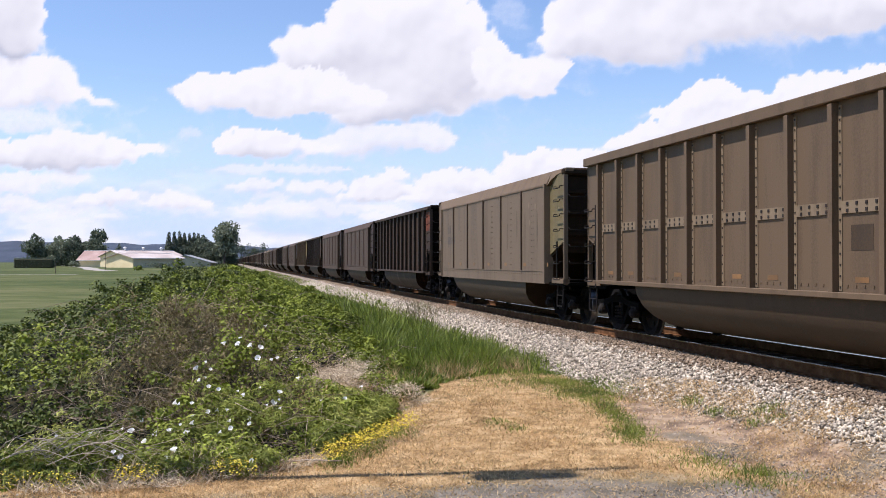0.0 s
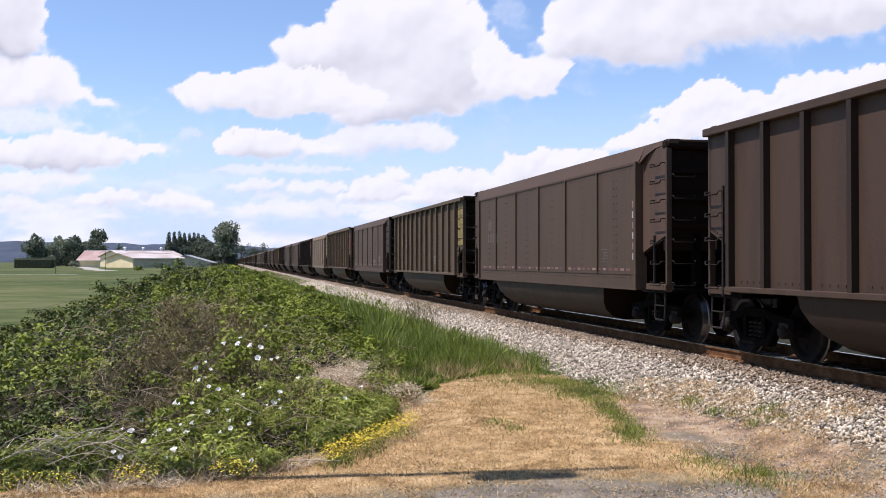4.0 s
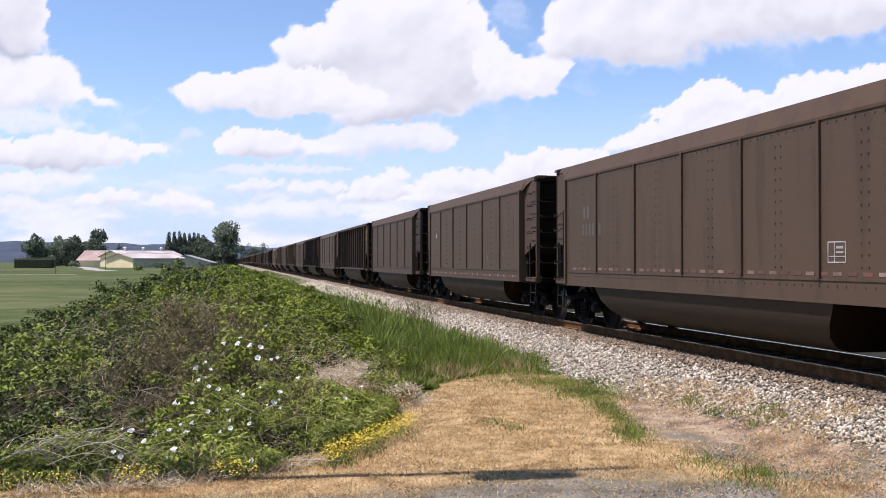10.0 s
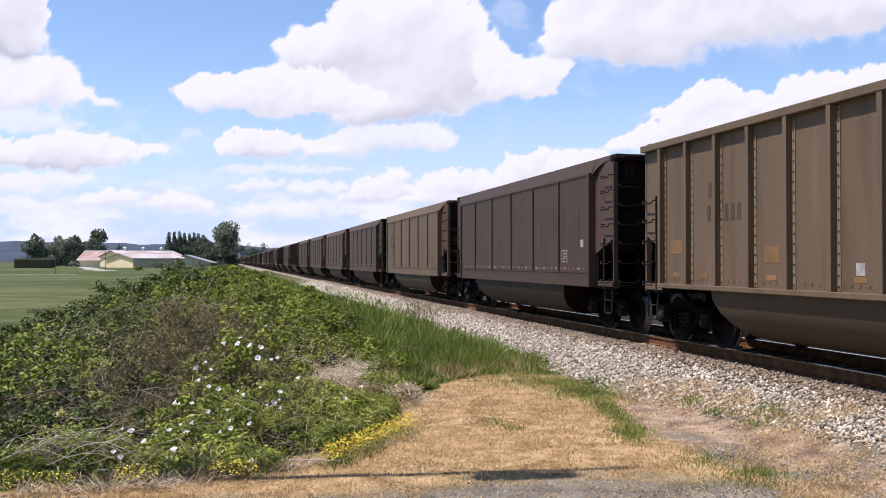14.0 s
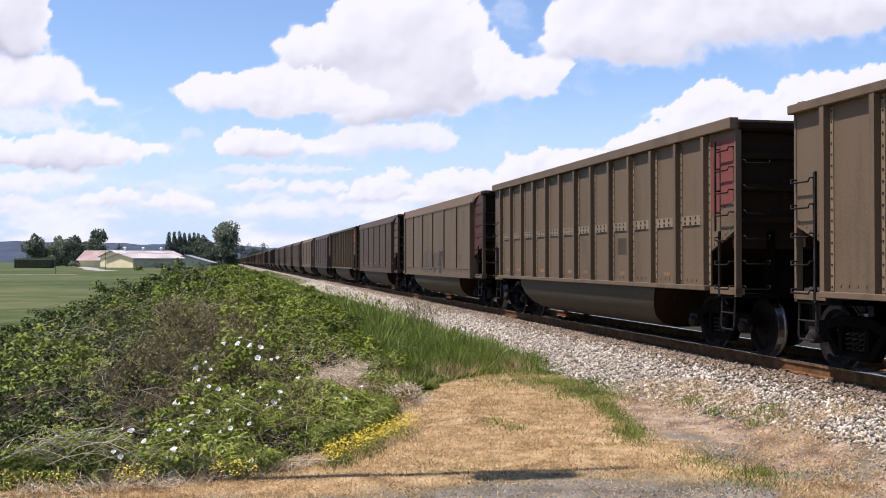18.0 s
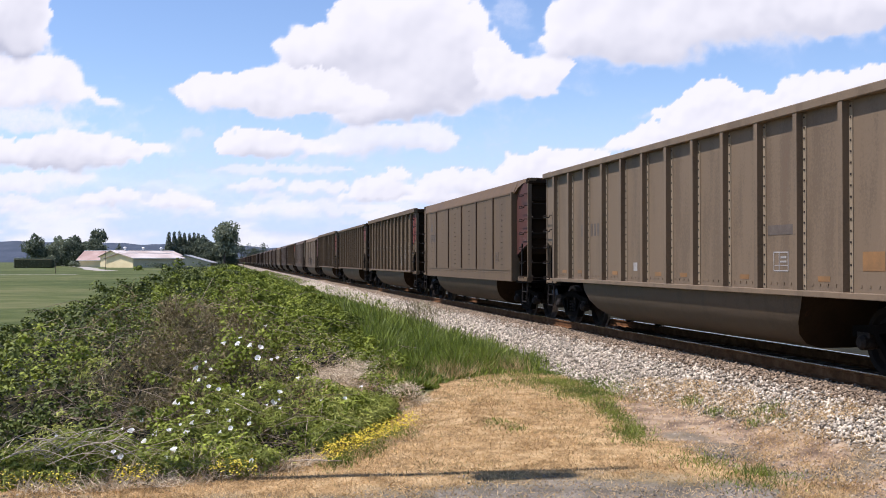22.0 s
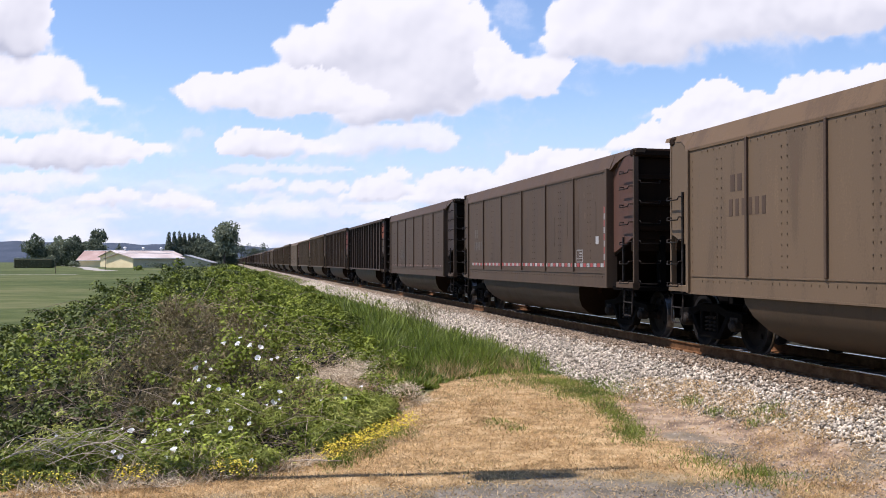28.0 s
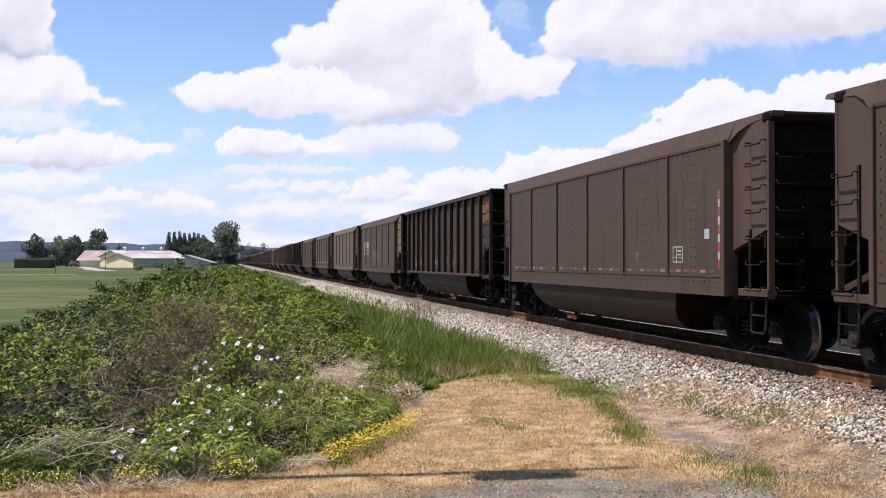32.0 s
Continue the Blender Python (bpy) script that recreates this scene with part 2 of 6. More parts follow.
s.prism([(-3.3, -0.66), (-1.75, -0.235), (-1.3, -0.20), (1.3, -0.20), (1.75, -0.235), (3.3, -0.66)], 1, -700, 1900)
ballast = place("ballast", s.mesh("ballast"), BALLAST, m=TRACK @ pose(MID, 0, RAIL))
tagged(ballast, "pale grey crushed-stone ballast bank under the rails", "ballast", kind="structure")

tie_me = Shape().box(-1.27, 1.27, -0.11, 0.11, -0.36, -0.178).mesh("tie", bevel=0.012)
rng = np.random.default_rng(5)
for i in range(110):
    t = place("railway_tie", tie_me, TIE, m=TRACK @ pose(MID + rng.normal(0, 0.02), 2 + i * 0.53, RAIL, 0, 0, rng.normal(0, 0.6)))
    tagged(t, "dark weathered timber tie under the rails", "railway tie", "ties of the track", "structure")
s = Shape()
for i in range(1500):
    s.box(-1.27, 1.27, 60.3 + i * 0.53 - 0.11, 60.3 + i * 0.53 + 0.11, -0.36, -0.18)
tagged(place("railway_ties_far", s.mesh("far_ties"), TIE, m=TRACK @ pose(MID, 0, RAIL)), "dark timber ties under the distant rails", "railway tie", kind="stuff")
s = Shape()
for i in range(60):
    for sx in (-1, 1):
        for e in (-0.1, 0.1):
            s.box(sx * 0.752 + e - 0.03, sx * 0.752 + e + 0.03, 2 + i * 0.53 - 0.05, 2 + i * 0.53 + 0.05, -0.18, -0.15)
tagged(place("rail_spike", s.mesh("spikes"), RUST, m=TRACK @ pose(MID, 0, RAIL)), "rusty spikes and plates that hold the rails to the ties", "rail spike", kind="stuff")


# ---- the coal cars ----
MESHES = {}


def cached(key, make):
    if key not in MESHES:
        MESHES[key] = make()
    return MESHES[key]


HALF = 7.4


def xr(sx, a, b):
    return (a, b) if sx > 0 else (-b, -a)


def rivet(s, sx, x, y, z, r=0.016, slot=0):
    s.box(*xr(sx, x - 0.002, x + 0.009), y - r, y + r, z - r, z + r, slot)


def wall_ribbed(sx, rivets=True):
    s = Shape()
    s.prism([(-7.08, 1.98), (-7.08, 3.55), (7.36, 3.55), (7.36, 1.98), (6.62, 1.70), (6.62, 1.10), (-6.24, 1.10), (-6.24, 1.66)], 0, *xr(sx, 1.46, 1.50))
    for i in range(70 if rivets else 0):
        y = -6.1 + i * 0.18
        if abs((y - 6.58) / 1.0617 - round((y - 6.58) / 1.0617)) > 0.16:
            rivet(s, sx, 1.5, y, 1.19, 0.015)
    for i in range(9 if rivets else 0):
        for e in (-1, 1):
            rivet(s, sx, 1.5, (6.54 + 0.75 * i / 8 if e > 0 else -6.3 - 0.72 * i / 8), 1.74 + 0.30 * i / 8, 0.013)
    return s.mesh("side_wall")


def wall_smooth(sx, rivets=True):
    s = Shape().prism([(-5.95, 0.97), (-5.95, 3.40), (6.5, 3.40), (6.5, 0.97)], 0, *xr(sx, 1.52, 1.56))
    if not rivets:
        return s.mesh("side_wall", 2)
    for y in (5.4, 3.46, 1.38, -0.7, -2.78, -4.8):
        for e in (-0.075, 0.075):
            for i in range(12):
                rivet(s, sx, 1.56, y + e, 1.42 + i * 0.155, 0.011, 1)
    for y in (-5.85, 6.36):
        for i in range(14):
            rivet(s, sx, 1.56, y, 1.35 + i * 0.14, 0.012)
    for i in range(60):
        rivet(s, sx, 1.56, -5.8 + i * 0.2, 3.30, 0.012)
        rivet(s, sx, 1.56, -5.8 + i * 0.2, 1.18, 0.012)
    return s.mesh("side_wall", 2)


def rib_channel(sx, flange):
    s = Shape()
    s.box(*xr(sx, 1.50, 1.605), -0.05, 0.05, 1.11, 3.53)
    if flange:
        s.box(*xr(sx, 1.50, 1.513), -0.125, -0.055, 1.12, 3.5, 1)
        for i in range(17):
            rivet(s, sx, 1.513, -0.092, 1.17 + i * 0.143, 0.013, 2)
    return s.mesh("rib", 3)


def belt(sx):
    s = Shape().box(*xr(sx, 1.50, 1.522), -0.42, 0.46, 2.11, 2.27)
    for i in range(4):
        for z in (2.145, 2.23):
            rivet(s, sx, 1.522, -0.28 + i * 0.2, z, 0.022, 1)
    return s.mesh("belt_plate", 2)


def end_band(sx, far=False):
    """The slanted band goes on over an end bay and tapers off along a brace."""
    ring = [(-6.06, 3.34), (-6.06, 3.70), (-7.16, 3.70), (-7.16, 3.62), (-6.62, 3.58), (-6.30, 3.48)]
    if far:
        ring = [(6.54, 3.34), (6.54, 3.70), (7.66, 3.71), (7.66, 3.64), (6.95, 3.58), (6.72, 3.49)]
    s, n = Shape(), 6
    v = [(sx * (1.575 - max(z - 3.40, 0) * 0.45 - t), y, z) for t in (0.0, 0.2) for y, z in ring]
    return s.add(v, [tuple(range(n)), tuple(range(n, 2 * n))] + [(i, (i + 1) % n, n + (i + 1) % n, n + i) for i in range(n)]).mesh("end_band")


def tub_mesh():
    half = [(1.52, 1.03), (1.51, 0.86), (1.45, 0.66), (1.32, 0.48), (1.10, 0.33), (0.8, 0.25)]
    ring = half + [(-x, z) for x, z in reversed(half)]
    s = Shape()
    v = []
    for sy in (-1, 1):
        for x, z in ring:
            v.append((x, 0.33 + sy * (4.4 - 0.7 * max(0.0, (1.0 - z) / 0.75) ** 1.5), z))
    n = len(ring)
    s.add(v, [(i, i + 1, n + i + 1, n + i) for i in range(n - 1)])
    s.add(v, [tuple(range(n)), tuple(range(n, 2 * n))], 1)
    return s.mesh("tub", 2, smooth=True)


def slope_sheet(sy):
    end = 7.3 if sy > 0 else 7.0
    return Shape().prism([(sy * end, 1.94), (sy * end, 1.99), (sy * 4.3, 1.06), (sy * 4.3, 1.01)], 0, -1.45, 1.45).mesh("slope_sheet")


def grab(w, drop=0.05):
    """A bent grab iron along y, standing off to -x."""
    return Shape().tube([(0, -w / 2, 0), (-0.085, -w / 2, 0), (-0.095, -w / 2 + 0.015, -drop), (-0.095, w / 2 - 0.015, -drop), (-0.085, w / 2, 0), (0, w / 2, 0)], 0.0125, 5).mesh("grab_iron", smooth=True)


def stirrup(w):
    s = Shape()
    s.tube([(0, -w / 2, 0.98), (-0.02, -w / 2, 0.5), (-0.02, -w / 2 + 0.03, 0.44), (-0.02, w / 2 - 0.03, 0.44), (-0.02, w / 2, 0.5), (0, w / 2, 0.98)], 0.017, 6)
    s.tube([(-0.02, -w / 2, 0.70), (-0.02, w / 2, 0.70)], 0.014, 5)
    return s.mesh("step")


def corner_ladder(top):
    s = Shape()
    s.box(-0.03, 0.0, -0.025, 0.025, 0.95, top)
    return s.mesh("ladder_stile")


def wheelset_mesh(seg=26):
    s = Shape()
    r = 0.457
    prof = [(0.0, 0.10), (0.10, 0.10), (0.12, 0.03), (0.34, -0.01), (0.38, 0.05), (r - 0.005, 0.055)]
    for sx in (-1, 1):
        m = pose(sx * 0.752, 0, 0) if sx > 0 else pose(-0.752, 0, 0, 0, 0, 180)
        s.lathe(prof, m, seg)
        s.lathe([(r - 0.005, 0.055), (r, 0.04), (r + 0.004, -0.045), (r + 0.03, -0.06), (r + 0.026, -0.085)], m, seg, 1)
        s.lathe([(r + 0.026, -0.085), (0.38, -0.085), (0.34, -0.04), (0.11, -0.06), (0.0, -0.06)], m, seg)
        for k in range(3):
            a = 2.1 * k
            y, z = 0.24 * math.cos(a), 0.24 * math.sin(a)
            s.box(sx * 0.752 + sx * 0.0, sx * 0.752 + sx * 0.03, y - 0.04, y + 0.04, z - 0.04, z + 0.04)
    s.tube([(-1.0, 0, 0), (-0.8, 0, 0), (0.8, 0, 0), (1.0, 0, 0)], 0.085, 12)
    return s.mesh("wheelset", 2, smooth=False)


def frame_mesh(sx):
    """A cast truck side frame with its two windows and a spring nest."""
    x0, x1 = xr(sx, 1.0, 1.15)
    s = Shape()
    s.prism([(-1.15, 0.50), (-1.15, 0.66), (-0.62, 0.70), (-0.3, 0.78), (0.3, 0.78), (0.62, 0.70), (1.15, 0.66), (1.15, 0.50), (0.98, 0.56),
             (0.62, 0.56), (0.34, 0.64), (-0.34, 0.64), (-0.62, 0.56), (-0.98, 0.56)], 0, x0, x1)
    s.prism([(-0.72, 0.58), (-0.4, 0.2), (0.4, 0.2), (0.72, 0.58), (0.58, 0.58), (0.34, 0.31), (-0.34, 0.31), (-0.58, 0.58)], 0, x0, x1)
    for e in (-1, 1):
        s.box(x0, x1, e * 0.29 - 0.05, e * 0.29 + 0.05, 0.28, 0.68)
    return s.mesh("side_frame", bevel=0.01)


def spring_mesh(sx):
    s = Shape()
    x = sx * 1.075
    for e in (-0.15, 0.0, 0.15):
        pts = [(x + 0.055 * math.cos(a), e + 0.055 * math.sin(a), 0.31 + 0.25 * i / 30) for i, a in ((i, i * 2 * math.pi / 8) for i in range(31))]
        s.tube(pts, 0.016, 5)
    return s.mesh("spring_nest")


def bearing_mesh(sx):
    s = Shape()
    s.lathe([(0.0, 0.10), (0.06, 0.10), (0.10, 0.06), (0.105, -0.08)], pose(sx * 1.13, 0, 0) if sx > 0 else pose(-1.13, 0, 0, 0, 0, 180), 14)
    s.box(*xr(sx, 1.0, 1.16), -0.13, 0.13, 0.06, 0.13)
    return s.mesh("bearing_cap")


def truck(car, sy, fine):
    s = Shape().box(-1.0, 1.0, -0.2, 0.2, 0.56, 0.76).box(-0.35, 0.35, -0.35, 0.35, 0.76, 0.86)
    s.box(-0.9, 0.9, -0.5, -0.42, 0.4, 0.52).box(-0.9, 0.9, 0.42, 0.5, 0.4, 0.52)
    t = place("truck", cached("truck", lambda: s.mesh("truck", bevel=0.01)), SHADED_GRIME, car, pose(0, sy * 6.2 + 0.4, 0))
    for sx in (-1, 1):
        place("side_frame", cached(("frame", sx), lambda: frame_mesh(sx)), SHADED_GRIME, t)
        if fine:
            place("spring_nest", cached(("spring", sx), lambda: spring_mesh(sx)), SPRING, t)
            for e in (-1, 1):
                place("bearing_cap", cached(("bearing", sx), lambda: bearing_mesh(sx)), SPRING, t, pose(0, e * 0.89, 0.457))
    wheels = []
    for e in (-1, 1):
        wheels.append((place("wheelset", cached(("wheelset", fine), lambda: wheelset_mesh(24 if fine else 10)), [WHEEL, TREAD], t, pose(0, e * 0.89, 0.457)), pose(0, e * 0.89, 0.457)))
    return wheels


SPRING = mat("dusty_cast_steel", [(0.006, 0.0046, 0.0036), (0.015, 0.0115, 0.009), (0.036, 0.028, 0.022)], 0.8, 9, bump=0.1, spec=0.2)


def end_gear(car, sy, body, fine):
    inset = pose(0, 0.28 if sy < 0 else 0.0, 0)
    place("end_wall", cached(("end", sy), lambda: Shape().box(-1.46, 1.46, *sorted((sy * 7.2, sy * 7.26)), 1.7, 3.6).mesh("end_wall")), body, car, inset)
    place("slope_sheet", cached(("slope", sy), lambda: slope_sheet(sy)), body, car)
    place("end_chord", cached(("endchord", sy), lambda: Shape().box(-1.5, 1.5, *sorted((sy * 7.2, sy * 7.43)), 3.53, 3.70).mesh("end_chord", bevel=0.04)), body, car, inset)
    place("coupler", cached(("coupler", sy), lambda: Shape().box(-0.09, 0.09, *sorted((sy * 7.0, sy * 7.9)), 0.78, 0.94)
                            .box(-0.14, 0.12, *sorted((sy * 7.84, sy * 8.13)), 0.74, 0.98).mesh("coupler", bevel=0.03)), SHADED_GRIME, car)
    if not fine:
        return
    for z in (2.15, 2.65, 3.15):
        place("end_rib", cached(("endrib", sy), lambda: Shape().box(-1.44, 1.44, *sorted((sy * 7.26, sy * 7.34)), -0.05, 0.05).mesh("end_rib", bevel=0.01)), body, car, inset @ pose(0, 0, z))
    place("end_platform", cached(("plat", sy), lambda: Shape().box(-1.5, 1.5, *sorted((sy * 6.3, sy * 7.38)), 0.93, 1.0).mesh("end_platform")), SHADED_GRIME, car, inset)
    place("air_hose", cached(("hose", sy), lambda: Shape().tube([(0.3, sy * 7.1, 0.85), (0.32, sy * 7.6, 0.7), (0.3, sy * 7.85, 0.5), (0.2, sy * 8.05, 0.5)], 0.025, 6).mesh("air_hose")), SHADED_GRIME, car)
    place("end_stay", cached(("stay", sy), lambda: Shape().box(-0.06, 0.06, *sorted((sy * 7.15, sy * 7.3)), 1.0, 2.0).mesh("end_stay")), SHADED_GRIME, car, inset @ pose(-0.85, 0, 0))
    place("end_stay", cached(("stay", sy), lambda: None), SHADED_GRIME, car, inset @ pose(0.85, 0, 0))
    for i in range(6 if sy < 0 else 4):
        e = cached(("endgrab", sy), lambda: grab(0.42))
        for x in (-1.17,) if sy < 0 else (1.17,):
            place("end_rung", e, SPRING, car, inset @ Matrix.Translation((x, sy * 7.36, 1.12 + i * 0.39)) @ pose(0, 0, 0, 0, 0, 90 if sy < 0 else -90))


def side_ladders(car, sx, body, wide):
    """Grab irons, stiles and steps at both corners of one side; wide: where the near bay is set back."""
    rz = 0 if sx < 0 else 180
    x_near, x_far = (1.48, 1.48) if wide else (1.50, 1.50)
    g, st = cached("grab", lambda: grab(0.46)), cached("step", lambda: stirrup(0.42))
    for z in (1.12, 1.5, 1.88, 2.27, 2.62, 2.97, 3.28) if sx < 0 else ():
        place("grab_iron", g, SPRING, car, pose(sx * (x_near + 0.004), -6.81, z, 0, 0, rz))
    for z in (1.12, 1.5, 1.88, 2.27, 2.62) if sx < 0 else ():
        place("grab_iron", g, SPRING, car, pose(sx * (x_far + 0.004), 7.12, z, 0, 0, rz))
    stl = cached("stile", lambda: corner_ladder(1.98))
    place("ladder_stile", stl, SPRING, car, pose(sx * x_near, -6.59, 0, 0, 0, rz))
    place("ladder_stile", cached("stile_far", lambda: corner_ladder(2.7)), SPRING, car, pose(sx * x_far, 6.88, 0, 0, 0, rz))
    for y in (-6.81, 7.12):
        place("step", st, SPRING, car, pose(sx * 1.47, y, 0, 0, 0, rz))
    for sy in (-1, 1):
        xa = x_near if sy < 0 else x_far
        place("corner_post", cached(("post", sx, sy, wide), lambda: Shape().box(*xr(sx, xa - 0.09, xa + 0.012), *((-7.12, -7.065) if sy < 0 else (7.345, 7.40)), 0.95, 3.56).mesh("corner_post", bevel=0.006)), body, car)
    for i in range(2):
        place("corner_sill", cached(("csill", sx, i), lambda: Shape().box(*xr(sx, 1.36, 1.52), *((-7.12, -6.26) if i == 0 else (6.64, 7.4)), 0.98, 1.09).mesh("corner_sill", bevel=0.006)), body, car)


def bar(car, sx, y, z, w, h, material, x, name="marking", label=""):
    me = cached(("bar", sx, round(w, 3), round(h, 3)), lambda: Shape().box(*xr(sx, 0.0, 0.004), -w / 2, w / 2, -h / 2, h / 2).mesh("marking"))
    return place(name, me, material, car, pose(sx * x, y, z), label)


def stencil(car, y, z, x, material=None, w=0.40, h=0.28):
    """A white lined box of lettering too small to read."""
    s = Shape()
    t = 0.018
    for a, b, c, d in ((-w / 2, w / 2, -h / 2, -h / 2 + t), (-w / 2, w / 2, h / 2 - t, h / 2), (-w / 2, -w / 2 + t, -h / 2, h / 2), (w / 2 - t, w / 2, -h / 2, h / 2),
                       (-w * 0.35, w * 0.02, h * 0.16, h * 0.28), (-w * 0.36, w * 0.04, -h * 0.05, h * 0.04), (-w / 2, w / 2, -h * 0.22, -h * 0.18), (w * 0.1, w * 0.14, -h / 2, h / 2)):
        s.box(-0.004, 0, a, b, c, d)
    place("stencil_box", cached(("stencil", w, h), lambda: s.mesh("stencil_box")), material or WHITE_MARK, car, pose(-x, y, z), "white lined box of stencilled lettering")


def dashes(car, x, z, y0, y1, step, mats, w=0.17, h=0.07):
    n = int(abs(y1 - y0) / step)
    for i in range(n):
        bar(car, -1, y0 + (y1 - y0) * i / n, z, w, h, mats[i % len(mats)], x, "reflector")


def scribble(car, x, y, z, w, h, material, seed):
    """Sprayed loops, too wild to read."""
    r = random.Random(seed)
    s = Shape()
    count = max(3, int(w / 0.22))
    for k in range(count):
        cy, cz = w / 2 - w * (k + 0.5) / count, r.uniform(-0.08, 0.08) * h
        a, b, ph, turns_ = w / count * r.uniform(0.35, 0.6), h * r.uniform(0.32, 0.5), r.uniform(0, 6), r.choice((0.45, 0.6, 0.75))
        skew, lobes = r.uniform(-0.25, 0.25), r.choice((1.0, 1.0, 2.0))
        pts = [(cy + a * math.cos(ph + q * turns_) + skew * b * math.sin(ph + q * turns_), cz + b * math.sin(lobes * (ph + q * turns_))) for q in range(11)]
        for (y0, z0), (y1, z1) in zip(pts, pts[1:]):
            d = Vector((y1 - y0, z1 - z0))
            if d.length < 1e-4:
                continue
            p = Vector((-d.y, d.x)).normalized() * 0.013
            s.prism([(y0 + p.x, z0 + p.y), (y0 - p.x, z0 - p.y), (y1 - p.x, z1 - p.y), (y1 + p.x, z1 + p.y)], 0, -0.004 - 0.0004 * k, 0)
    place("graffiti", s.mesh("graffiti"), material, car, pose(-x, y, z), "sprayed graffiti scrawl")


def numbers(car, x, y, z, material, plate=False):
    if plate:
        bar(car, -1, y - 0.1, z + 0.28, 1.1, 0.30, WHITE_MARK, x - 0.002, "number_board")
        for i, w in enumerate((0.28, 0.28)):
            bar(car, -1, y + 0.3 - i * 0.34, z + 0.28, w * 0.6, 0.2, PAINT["brown"], x)
    for i in range(6):
        bar(car, -1, y + 0.42 - i * 0.2, z - 0.12, 0.11, 0.26, material, x)
    for i in range(2 if not plate else 0):
        bar(car, -1, y + 0.36 - i * 0.22, z + 0.26, 0.14, 0.26, material, x)


LABELS = {"ribbed": "%s coal gondola with outside ribs",
          "flanged": "%s coal gondola with riveted ribs",
          "belt": "%s riveted coal gondola with side belt",
          "smooth": "%s smooth coal gondola with slanted top"}
TONES = {"grey": "dusty brownish", "brown": "dark brown", "tan": "dusty tan", "light": "pale grey", "warm": "dusty brown", "black": "sooty dark", "olive": "dusty olive-brown", "dusk": "dull dark grey-brown", "umber": "dark red-brown"}


